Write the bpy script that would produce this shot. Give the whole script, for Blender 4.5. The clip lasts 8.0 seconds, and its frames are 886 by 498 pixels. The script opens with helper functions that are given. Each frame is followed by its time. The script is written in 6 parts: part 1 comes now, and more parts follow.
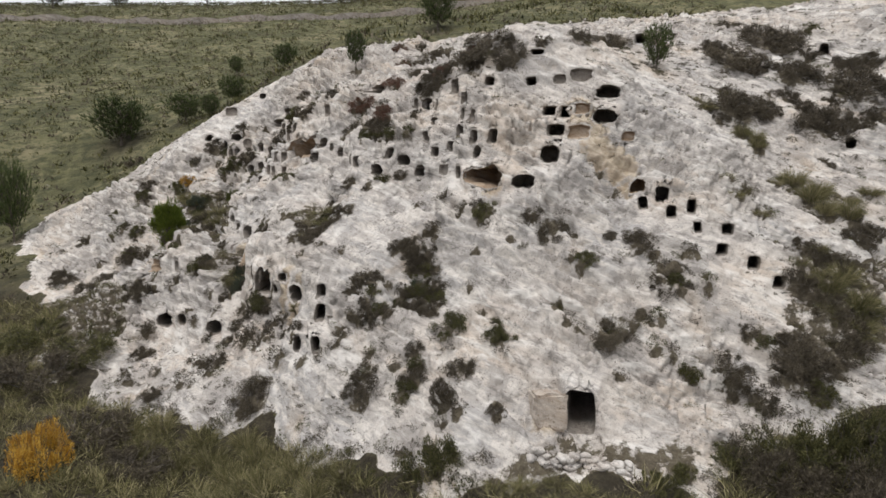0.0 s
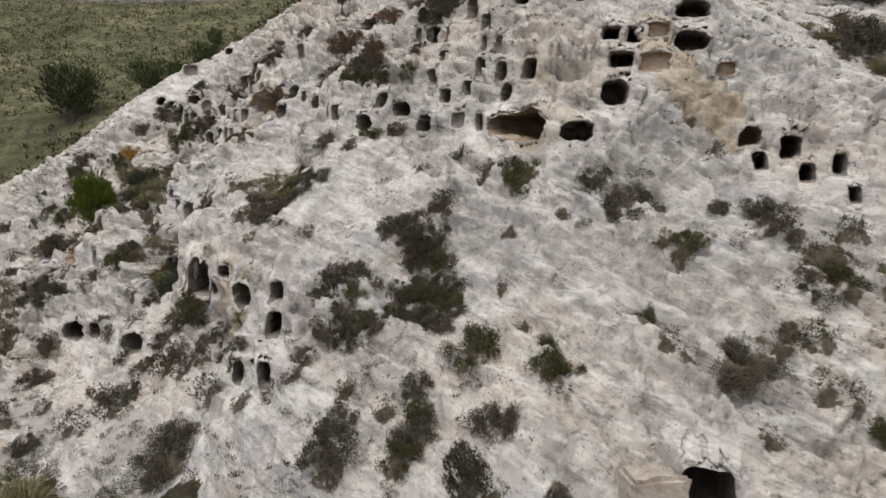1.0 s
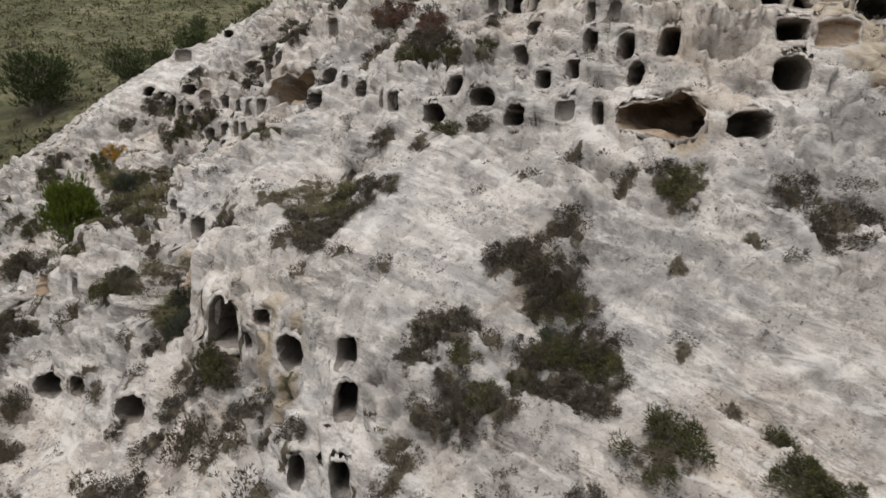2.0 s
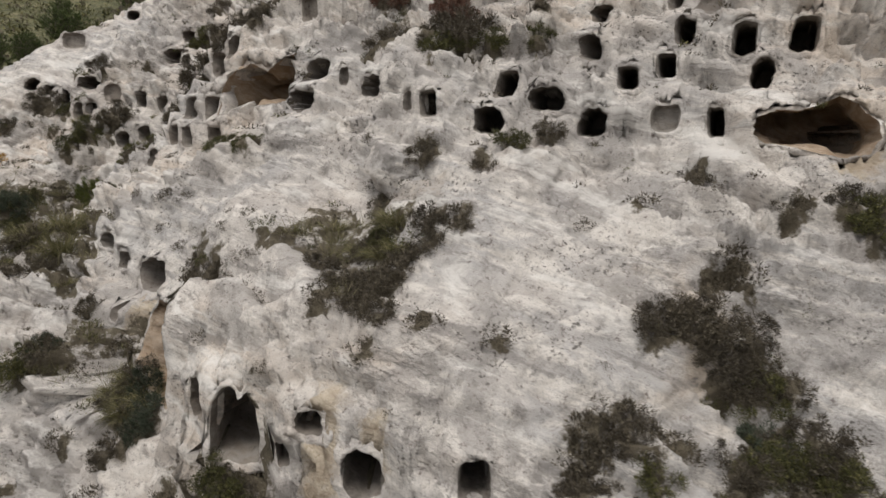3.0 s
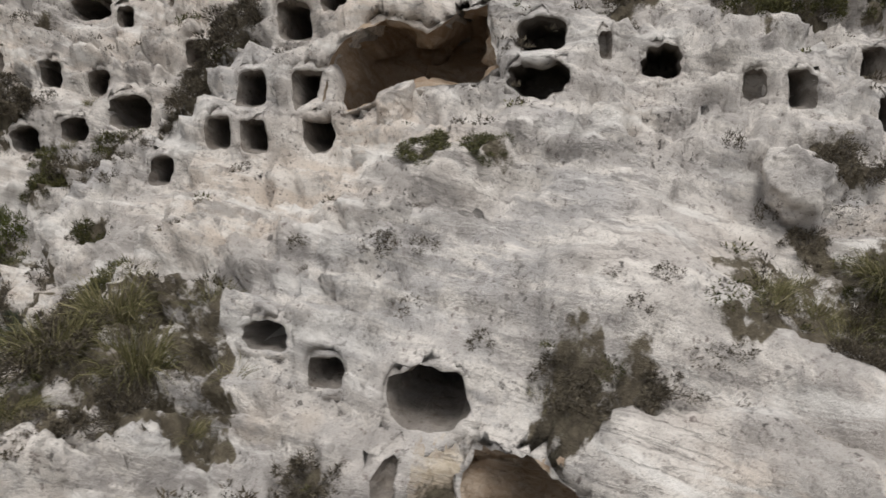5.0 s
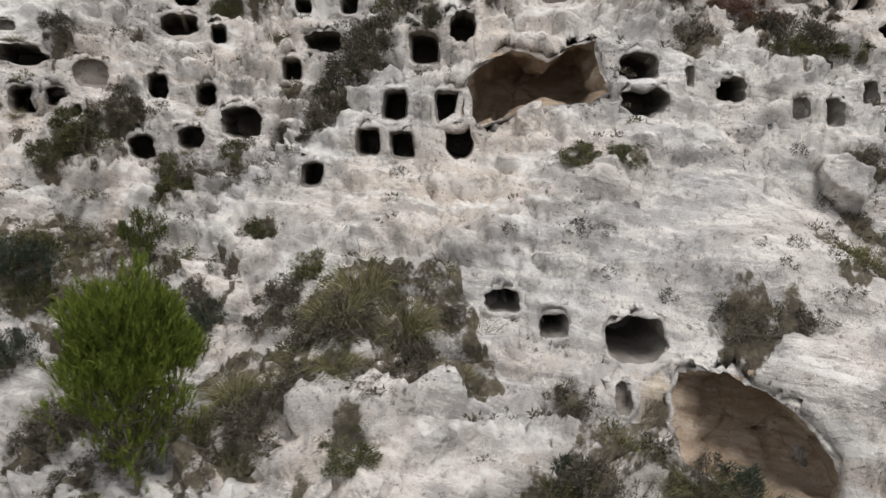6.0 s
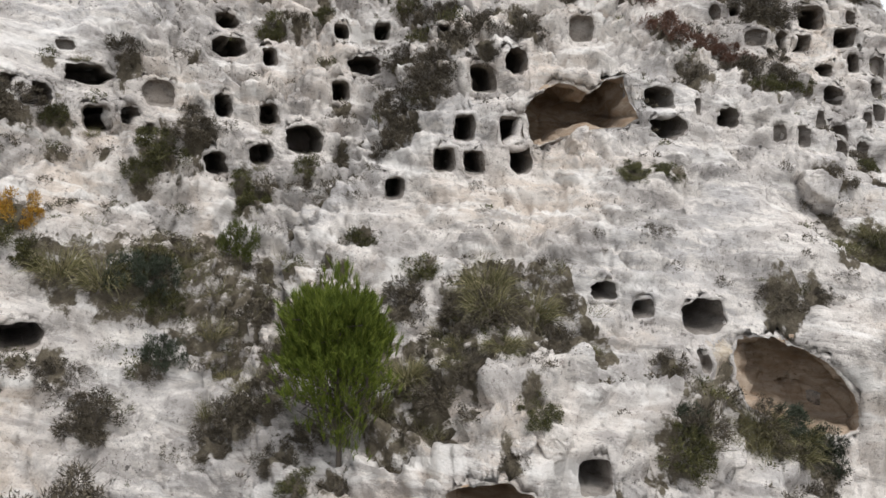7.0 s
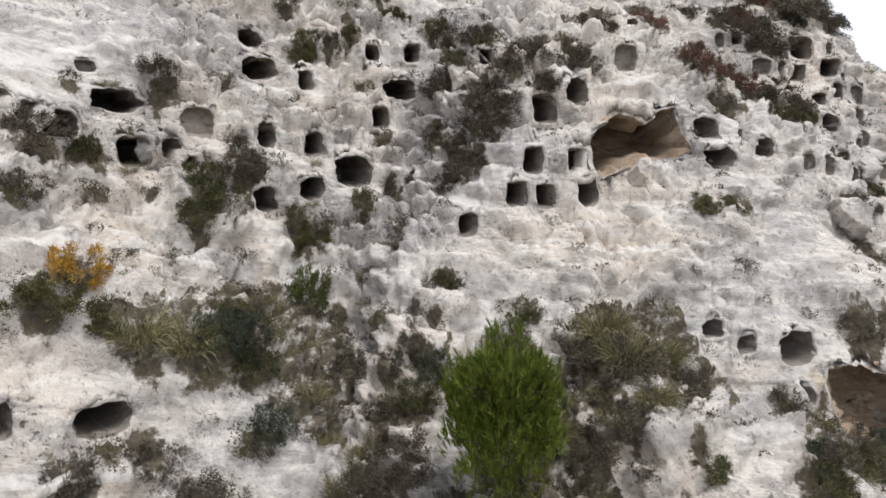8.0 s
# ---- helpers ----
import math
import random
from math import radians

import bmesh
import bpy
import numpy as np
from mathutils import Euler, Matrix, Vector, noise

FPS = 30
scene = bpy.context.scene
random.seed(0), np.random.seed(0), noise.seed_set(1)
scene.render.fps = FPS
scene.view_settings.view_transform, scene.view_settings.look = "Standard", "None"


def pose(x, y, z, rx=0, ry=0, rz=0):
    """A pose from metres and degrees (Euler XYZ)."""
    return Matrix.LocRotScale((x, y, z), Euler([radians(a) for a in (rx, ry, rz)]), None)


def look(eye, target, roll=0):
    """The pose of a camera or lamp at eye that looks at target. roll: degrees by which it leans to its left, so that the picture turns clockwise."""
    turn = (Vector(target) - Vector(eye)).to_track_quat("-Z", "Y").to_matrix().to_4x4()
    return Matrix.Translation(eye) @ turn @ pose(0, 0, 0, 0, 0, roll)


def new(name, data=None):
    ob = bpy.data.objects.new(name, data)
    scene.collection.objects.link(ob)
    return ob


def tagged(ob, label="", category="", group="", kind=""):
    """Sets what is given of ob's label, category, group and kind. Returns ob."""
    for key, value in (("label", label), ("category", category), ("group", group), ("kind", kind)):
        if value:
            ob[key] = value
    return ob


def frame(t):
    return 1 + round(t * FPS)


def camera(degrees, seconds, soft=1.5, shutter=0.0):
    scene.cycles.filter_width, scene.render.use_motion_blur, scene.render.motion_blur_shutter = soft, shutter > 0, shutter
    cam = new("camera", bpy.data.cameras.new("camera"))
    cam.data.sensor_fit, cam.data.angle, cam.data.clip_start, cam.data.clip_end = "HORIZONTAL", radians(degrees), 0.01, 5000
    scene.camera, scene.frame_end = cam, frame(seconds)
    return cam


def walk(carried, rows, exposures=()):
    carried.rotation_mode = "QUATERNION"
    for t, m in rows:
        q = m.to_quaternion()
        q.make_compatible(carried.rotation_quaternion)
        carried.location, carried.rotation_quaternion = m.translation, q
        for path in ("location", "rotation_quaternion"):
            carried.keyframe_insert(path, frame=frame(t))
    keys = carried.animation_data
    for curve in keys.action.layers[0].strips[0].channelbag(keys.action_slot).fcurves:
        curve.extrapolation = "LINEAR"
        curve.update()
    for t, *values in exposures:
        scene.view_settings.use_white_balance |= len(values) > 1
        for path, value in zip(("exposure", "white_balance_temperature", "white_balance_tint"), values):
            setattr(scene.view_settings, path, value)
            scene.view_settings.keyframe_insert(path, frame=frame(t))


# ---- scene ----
cam = camera(65.7, 8.0, shutter=0.15)
METRES, EYE, TILT, LEAN, TURN = 60.0, 14.0, -8.2, 0.0, 0.0
ROWS = [
    (0.0, 0.0, 0.0, 0.0, 0.0, 0.0, -0.0),
    (0.5, 0.0034, 0.096, -0.0076, 0.0, 0.05, 0.02),
    (1.0, -0.0097, 0.1916, -0.0106, -0.07, -0.06, -0.12),
    (1.5, -0.0396, 0.2533, -0.0031, -0.13, -0.13, -0.14),
    (3.0, -0.1473, 0.4016, 0.0274, -12.69, -0.44, 1.6),
    (3.5, -0.1829, 0.4524, 0.0366, -18.32, -0.75, 2.41),
    (4.0, -0.2159, 0.5065, 0.0454, -24.09, -1.12, 3.23),
    (4.5, -0.2474, 0.5573, 0.0528, -29.61, -1.45, 3.98),
    (5.0, -0.2894, 0.5883, 0.0563, -35.31, -1.8, 4.69),
    (6.5, -0.4489, 0.6242, 0.0672, -50.93, -3.22, 6.31),
    (7.0, -0.4906, 0.6519, 0.0765, -56.84, -3.99, 6.8),
    (7.5, -0.5123, 0.6913, 0.0888, -62.65, -4.83, 7.25),
    (8.0, -0.5197, 0.7386, 0.1061, -67.38, -5.57, 7.54),
]
SKY, VEIL, SUN, CELL = 0.05, 0.84, 2.1, 0.076
walk(cam, [(t, pose(0, 0, EYE, TILT, LEAN, TURN) @ pose(METRES * x, METRES * y, METRES * z, 90 + pitch, roll, yaw)) for t, x, y, z, yaw, pitch, roll in ROWS],
     exposures=[(0.0, -0.20, 6380, 10), (1.5, -0.28, 6400, 10), (3.5, -0.28, 6580, 10), (5.0, -0.21, 6420, 10), (6.5, 0.09, 6230, 10), (8.0, 0.20, 6210, 10)])

# ---- world and light ----
world = bpy.data.worlds.new("overcast_sky")
scene.world = world
world.use_nodes = True
wn, wl = world.node_tree.nodes, world.node_tree.links
sky = wn.new("ShaderNodeTexSky")
sky.sky_type = "NISHITA"
sky.sun_disc = False
sky.sun_elevation, sky.sun_rotation = radians(66), radians(200)
sky.air_density, sky.dust_density, sky.ozone_density = 1.0, 4.0, 1.0
cloud = wn.new("ShaderNodeHueSaturation")
cloud.inputs["Saturation"].default_value = 0.12
wl.new(sky.outputs[0], cloud.inputs["Color"])
wl.new(cloud.outputs[0], wn["Background"].inputs["Color"])
wn["Background"].inputs["Strength"].default_value = SKY
veil = wn.new("ShaderNodeBackground")
veil.inputs["Color"].default_value, veil.inputs["Strength"].default_value = (0.97, 0.98, 1.0, 1), VEIL
both = wn.new("ShaderNodeAddShader")
wl.new(wn["Background"].outputs[0], both.inputs[0])
wl.new(veil.outputs[0], both.inputs[1])
wl.new(both.outputs[0], wn["World Output"].inputs["Surface"])

sun = new("sun", bpy.data.lights.new("sun", "SUN"))
sun.data.energy, sun.data.angle, sun.data.color = SUN, radians(24), (1.0, 0.97, 0.93)
sun.matrix_world = look((-14, 2, 100), (0, 40, 10))


# ---- numeric helpers ----
def soft_ramp(v, w):
    return w * np.logaddexp(0, v / w)


def lattice(ix, iy, iz, seed):
    h = (ix * 374761393 + iy * 668265263 + iz * 1274126177 + seed * 974634777) & 0xFFFFFFFF
    h = ((h ^ (h >> 13)) * 1103515245) & 0xFFFFFFFF
    h = ((h ^ (h >> 16)) * 668265263) & 0xFFFFFFFF
    return ((h >> 8) & 0xFFFF) / 32767.5 - 1.0


def noise3(p, seed=0):
    """Smooth value noise in -1..1 for an array of places."""
    cell = np.floor(p).astype(np.int64)
    t = p - cell
    t = t * t * t * (t * (t * 6 - 15) + 10)
    out = 0.0
    for dx in (0, 1):
        wx = t[:, 0] if dx else 1 - t[:, 0]
        for dy in (0, 1):
            wy = t[:, 1] if dy else 1 - t[:, 1]
            for dz in (0, 1):
                wz = t[:, 2] if dz else 1 - t[:, 2]
                out = out + wx * wy * wz * lattice(cell[:, 0] + dx, cell[:, 1] + dy, cell[:, 2] + dz, seed)
    return out


def fbm(p, octaves, seed=0):
    total, gain = 0.0, 1.0
    for k in range(octaves):
        total = total + gain * noise3(p * 2.03 ** k, seed + 17 * k)
        gain *= 0.5
    return total


def cells(p, seed=0):
    """Distance to the nearest and the second nearest of scattered points."""
    cell = np.floor(p).astype(np.int64)
    first, second = np.full(len(p), 9.0), np.full(len(p), 9.0)
    for dx in (-1, 0, 1):
        for dy in (-1, 0, 1):
            for dz in (-1, 0, 1):
                a, b, c = cell[:, 0] + dx, cell[:, 1] + dy, cell[:, 2] + dz
                far = np.sqrt(sum((k + 0.5 + 0.45 * lattice(a, b, c, seed + i) - p[:, i]) ** 2 for i, k in enumerate((a, b, c))))
                second = np.minimum(second, np.maximum(first, far))
                first = np.minimum(first, far)
    return first, second


def smooth(a, b, v):
    t = np.clip((v - a) / (b - a), 0, 1)
    return t * t * (3 - 2 * t)


def inside(poly, x, y):
    hit = np.zeros(x.shape, bool)
    for (ax, ay), (bx, by) in zip(poly, poly[1:] + poly[:1]):
        cross = (ay > y) != (by > y)
        hit ^= cross & (x < (bx - ax) * (y - ay) / (by - ay + 1e-12) + ax)
    return hit


def mesh_of(name, verts, faces, material, shade=True):
    me = bpy.data.meshes.new(name)
    me.from_pydata(np.asarray(verts).tolist(), [], faces.tolist() if isinstance(faces, np.ndarray) else faces)
    me.materials.append(material)
    if shade:
        me.polygons.foreach_set("use_smooth", np.ones(len(me.polygons), bool))
    me.update()
    return me


def part(name, me, parent, label=""):
    ob = new(name, me)
    ob.parent = parent
    return tagged(ob, label)


# ---- materials ----
def node_material(name, roughness=0.9):
    m = bpy.data.materials.new(name)
    m.use_nodes = True
    bsdf = m.node_tree.nodes["Principled BSDF"]
    bsdf.inputs["Roughness"].default_value = roughness
    bsdf.inputs["Specular IOR Level"].default_value = 0.2
    return m, m.node_tree.nodes, m.node_tree.links, bsdf


def noise_node(n, l, coord, scale, detail=4, rough=0.6, distortion=0.0):
    t = n.new("ShaderNodeTexNoise")
    t.inputs["Scale"].default_value, t.inputs["Detail"].default_value = scale, detail
    t.inputs["Roughness"].default_value, t.inputs["Distortion"].default_value = rough, distortion
    l.new(coord, t.inputs["Vector"])
    return t.outputs[0]


def ramp(n, l, value, *stops):
    r = n.new("ShaderNodeValToRGB")
    while len(r.color_ramp.elements) < len(stops):
        r.color_ramp.elements.new(0.5)
    for e, (at, c) in zip(r.color_ramp.elements, stops):
        e.position, e.color = at, ((c, c, c, 1) if isinstance(c, (int, float)) else (*c, 1))
    l.new(value, r.inputs[0])
    return r.outputs[0]


def mix(n, l, fac, a, b, mode="MIX"):
    m = n.new("ShaderNodeMix")
    m.data_type, m.blend_type = "RGBA", mode
    for socket, value in ((m.inputs[0], fac), (m.inputs[6], a), (m.inputs[7], b)):
        if isinstance(value, bpy.types.NodeSocket):
            l.new(value, socket)
        elif isinstance(value, (int, float)):
            socket.default_value = value
        else:
            socket.default_value = (*value, 1)
    return m.outputs[2]


def maths(n, l, op, a, b):
    m = n.new("ShaderNodeMath")
    m.operation = op
    for socket, value in zip(m.inputs, (a, b)):
        if isinstance(value, bpy.types.NodeSocket):
            l.new(value, socket)
        else:
            socket.default_value = value
    return m.outputs[0]


def stone_material(name, warm=0.0, masks=True, painted_shade=0.0):
    """Pale weathered limestone: cream and grey bands, lichen greys, dark pits, ochre where fresh."""
    m, n, l, bsdf = node_material(name, 0.92)
    geo = n.new("ShaderNodeNewGeometry").outputs["Position"]
    flat = n.new("ShaderNodeMapping")
    flat.inputs["Scale"].default_value = (0.8, 0.8, 3.0)
    dipped = n.new("ShaderNodeMapping")
    dipped.inputs["Rotation"].default_value = (0.12, -0.42, 0)
    l.new(geo, dipped.inputs[0])
    l.new(dipped.outputs[0], flat.inputs[0])
    broad = noise_node(n, l, geo, 0.16, 4, 0.55)
    band = noise_node(n, l, flat.outputs[0], 0.9, 6, 0.65, 0.6)
    patch = noise_node(n, l, geo, 0.38, 8, 0.68, 0.5)
    speck = noise_node(n, l, geo, 7.0, 5, 0.75)
    fine = noise_node(n, l, geo, 26.0, 4, 0.7)
    ochre = noise_node(n, l, geo, 0.21, 5, 0.6, 0.5)
    mottle = noise_node(n, l, geo, 2.4, 6, 0.72, 0.3)
    col = ramp(n, l, broad, (0.38, (0.43, 0.405, 0.385)), (0.50, (0.52, 0.47, 0.425)), (0.62, (0.58, 0.50, 0.425)))
    col = mix(n, l, ramp(n, l, band, (0.46, 0.0), (0.58, 0.9)), col, (0.66, 0.61, 0.555))
    col = mix(n, l, ramp(n, l, patch, (0.515, 0.0), (0.57, 0.72)), col, (0.345, 0.318, 0.295))
    col = mix(n, l, ramp(n, l, mottle, (0.33, 0.7), (0.44, 0.0)), col, (0.23, 0.21, 0.195))
    col = mix(n, l, ramp(n, l, ochre, (0.60, 0.0), (0.74, 0.5)), col, (0.46, 0.33, 0.20))
    col = mix(n, l, ramp(n, l, speck, (0.33, 0.75), (0.42, 0.0)), col, (0.12, 0.088, 0.078))
    col = mix(n, l, ramp(n, l, fine, (0.34, 0.5), (0.46, 0.0)), col, (0.22, 0.205, 0.19))
    film = noise_node(n, l, flat.outputs[0], 0.62, 9, 0.74, 0.35)
    col = mix(n, l, ramp(n, l, film, (0.545, 0.0), (0.60, 0.62)), col, (0.235, 0.215, 0.20))
    colony = ramp(n, l, noise_node(n, l, geo, 0.75, 5, 0.6), (0.50, 0.0), (0.60, 1.0))
    dots = ramp(n, l, noise_node(n, l, geo, 9.5, 4, 0.62), (0.36, 0.9), (0.43, 0.0))
    col = mix(n, l, maths(n, l, "MULTIPLY", colony, dots), col, (0.085, 0.075, 0.068))
    chalk = noise_node(n, l, flat.outputs[0], 0.42, 7, 0.66, 0.8)
    col = mix(n, l, ramp(n, l, chalk, (0.55, 0.0), (0.62, 0.65)), col, (0.72, 0.685, 0.64))
    bed = n.new("ShaderNodeMapping")
    bed.inputs["Scale"].default_value = (0.7, 0.7, 4.2)
    l.new(dipped.outputs[0], bed.inputs[0])
    seam = maths(n, l, "ABSOLUTE", maths(n, l, "SUBTRACT", noise_node(n, l, bed.outputs[0], 0.8, 5, 0.6, 0.8), 0.5), 0)
    where = ramp(n, l, noise_node(n, l, geo, 0.3, 3, 0.5), (0.48, 0.0), (0.62, 1.0))
    seams = maths(n, l, "MULTIPLY", where, ramp(n, l, seam, (0.0, 0.8), (0.014, 0.0)))
    col = mix(n, l, maths(n, l, "MULTIPLY", seams, 0.4), col, (0.16, 0.145, 0.13))
    if warm:
        col = mix(n, l, warm, col, (0.42, 0.27, 0.135))
        streak = noise_node(n, l, flat.outputs[0], 1.7, 5, 0.6, 1.0)
        col = mix(n, l, ramp(n, l, streak, (0.45, 0.0), (0.62, min(0.6, 1.2 * warm))), col, (0.30, 0.19, 0.11))
    # dark mix that paints the dimness inside openings into the stone colour
    if painted_shade:
        shade_noise = noise_node(n, l, geo, 1.1, 5, 0.6, 0.4)
        col = mix(n, l, ramp(n, l, shade_noise, (0.30, painted_shade), (0.70, painted_shade * 0.75)), col, (0.05, 0.043, 0.036))
    if masks:
        fresh = n.new("ShaderNodeAttribute")
        fresh.attribute_name = "fresh"
        torn = maths(n, l, "ADD", fresh.outputs["Fac"], maths(n, l, "MULTIPLY", maths(n, l, "SUBTRACT", mottle, 0.5), 1.1))
        yellow = ramp(n, l, band, (0.40, (0.30, 0.215, 0.125)), (0.60, (0.50, 0.40, 0.265)))
        col = mix(n, l, ramp(n, l, torn, (0.38, 0.0), (0.66, 0.62)), col, yellow)
        soil = n.new("ShaderNodeAttribute")
        soil.attribute_name = "soil"
        grit = noise_node(n, l, geo, 2.2, 6, 0.7)
        edge = maths(n, l, "ADD", soil.outputs["Fac"], maths(n, l, "MULTIPLY", maths(n, l, "SUBTRACT", grit, 0.5), 1.5))
        earth = ramp(n, l, noise_node(n, l, geo, 5.0, 6, 0.75), (0.32, (0.055, 0.045, 0.033)), (0.55, (0.12, 0.10, 0.07)), (0.75, (0.20, 0.18, 0.13)))
        col = mix(n, l, ramp(n, l, edge, (0.46, 0.0), (0.62, 1.0)), col, earth)
    l.new(col, bsdf.inputs["Base Color"])
    height = maths(n, l, "ADD", maths(n, l, "SUBTRACT", maths(n, l, "MULTIPLY", band, 0.5), maths(n, l, "MULTIPLY", seams, 0.35)), maths(n, l, "ADD", speck, maths(n, l, "MULTIPLY", fine, 0.35)))
    bump = n.new("ShaderNodeBump")
    bump.inputs["Strength"].default_value, bump.inputs["Distance"].default_value = 0.9, 0.085
    l.new(height, bump.inputs["Height"])
    l.new(bump.outputs[0], bsdf.inputs["Normal"])
    return m


def meadow_material():
    m, n, l, bsdf = node_material("meadow", 1.0)
    geo = n.new("ShaderNodeNewGeometry").outputs["Position"]
    big = noise_node(n, l, geo, 0.09, 6, 0.65)
    mid = noise_node(n, l, geo, 0.8, 6, 0.7)
    small = noise_node(n, l, geo, 6.0, 5, 0.75)
    col = ramp(n, l, big, (0.35, (0.085, 0.083, 0.042)), (0.5, (0.15, 0.142, 0.072)), (0.65, (0.26, 0.228, 0.135)))
    col = mix(n, l, ramp(n, l, mid, (0.42, 0.8), (0.56, 0.0)), col, (0.055, 0.06, 0.032))
    col = mix(n, l, ramp(n, l, small, (0.55, 0.0), (0.75, 0.5)), col, (0.25, 0.23, 0.16))
    scree = ramp(n, l, noise_node(n, l, geo, 0.45, 7, 0.7), (0.68, 0.0), (0.74, 1.0))
    col = mix(n, l, scree, col, (0.42, 0.40, 0.36))
    soil = n.new("ShaderNodeAttribute")
    soil.attribute_name = "soil"
    earth = ramp(n, l, noise_node(n, l, geo, 1.7, 7, 0.75), (0.34, (0.032, 0.027, 0.019)), (0.52, (0.062, 0.052, 0.035)), (0.72, (0.125, 0.105, 0.070)))
    col = mix(n, l, soil.outputs["Fac"], col, earth)
    l.new(col, bsdf.inputs["Base Color"])
    bump = n.new("ShaderNodeBump")
    bump.inputs["Strength"].default_value, bump.inputs["Distance"].default_value = 0.9, 0.3
    l.new(maths(n, l, "ADD", mid, small), bump.inputs["Height"])
    l.new(bump.outputs[0], bsdf.inputs["Normal"])
    return m


def leaf_material(name, dark, light, third=None):
    m, n, l, bsdf = node_material(name, 0.75)
    island = n.new("ShaderNodeNewGeometry").outputs["Random Per Island"]
    stops = [(0.0, dark), (0.62, light), (1.0, third or light)]
    col = ramp(n, l, island, *stops)
    vary = n.new("ShaderNodeObjectInfo").outputs["Random"]
    col = mix(n, l, maths(n, l, "MULTIPLY", vary, 0.45), col, tuple(0.55 * c for c in dark))
    l.new(col, bsdf.inputs["Base Color"])
    return m


STONE = stone_material("limestone")
# STONE_CUT and STONE_OCHRE carry the openings' inner shade in their colour
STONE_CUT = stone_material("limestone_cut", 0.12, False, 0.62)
STONE_OCHRE = stone_material("limestone_ochre", 0.52, False, 0.16)
STONE_JAMB = stone_material("limestone_jamb", 0.22, False)
MEADOW = meadow_material()
THORN = leaf_material("thorn_leaves", (0.044, 0.036, 0.026), (0.105, 0.086, 0.060), (0.20, 0.168, 0.118))
GREEN = leaf_material("green_leaves", (0.036, 0.038, 0.016), (0.098, 0.096, 0.036), (0.19, 0.172, 0.068))
BRIGHT = leaf_material("fresh_leaves", (0.07, 0.085, 0.02), (0.15, 0.17, 0.045), (0.26, 0.27, 0.09))
RUSSET = leaf_material("russet_leaves", (0.09, 0.045, 0.03), (0.17, 0.085, 0.06), (0.22, 0.16, 0.12))
ORANGE = leaf_material("autumn_leaves", (0.26, 0.13, 0.02), (0.55, 0.31, 0.045), (0.68, 0.47, 0.10))
STRAW = leaf_material("grass_blades", (0.080, 0.076, 0.030), (0.19, 0.172, 0.075), (0.40, 0.345, 0.20))
EVERGREEN = leaf_material("evergreen_leaves", (0.036, 0.045, 0.028), (0.080, 0.094, 0.062), (0.14, 0.155, 0.115))
NEEDLE = leaf_material("pine_needles", (0.045, 0.065, 0.010), (0.130, 0.170, 0.018), (0.26, 0.29, 0.05))
CONIFER = leaf_material("conifer_leaves", (0.035, 0.050, 0.018), (0.075, 0.095, 0.030), (0.12, 0.14, 0.05))
TWIG = leaf_material("twigs", (0.09, 0.075, 0.06), (0.16, 0.14, 0.12))
BARK = leaf_material("bark", (0.07, 0.055, 0.045), (0.12, 0.10, 0.08))

# ---- landform: a sloping limestone outcrop under a long hillside ----
HILLS = [(10.0, 54.0, 22.0, 13.60), (-10.0, 74.0, 14.0, 6.82), (-24.0, 50.0, 9.0, -2.67), (40.0, 54.0, 22.0, 5.22),
    (-4.0, 26.0, 9.0, -0.53), (20.0, 46.0, 9.0, -0.51), (20.0, 94.0, 22.0, 3.78), (14.0, 62.0, 14.0, -1.78),
    (-40.0, 68.0, 14.0, -3.72), (-40.0, 38.0, 14.0, -3.24), (-20.0, 94.0, 22.0, 2.36), (40.0, 74.0, 22.0, 3.48),
    (10.0, 94.0, 22.0, 3.70), (44.0, 38.0, 14.0, 0.12), (44.0, 56.0, 14.0, 2.27), (-28.0, 62.0, 9.0, 3.66),
    (40.0, 34.0, 22.0, 3.39), (32.0, 26.0, 14.0, -3.77), (32.0, 50.0, 14.0, -3.89), (10.0, 84.0, 22.0, 4.42),
    (40.0, 64.0, 22.0, 4.35), (20.0, 98.0, 14.0, 2.64), (40.0, 44.0, 22.0, 5.04)]
SHOULDERS = [(-7.5, 49.0, 6.0, 4.81), (-15.0, 54.0, 6.0, -0.28), (-17.5, 36.5, 6.0, -2.46), (-20.0, 44.0, 6.0, 2.02),
    (-10.0, 34.0, 6.0, 0.63), (7.5, 41.5, 6.0, 3.43), (-20.0, 61.5, 6.0, 2.17), (-10.0, 29.0, 6.0, -2.77),
    (-10.0, 61.5, 6.0, 3.04), (2.5, 44.0, 6.0, 4.21), (12.5, 31.5, 6.0, 2.87), (12.5, 26.5, 6.0, -1.96), (-30.0, 59.0, 6.0, -2.79)]
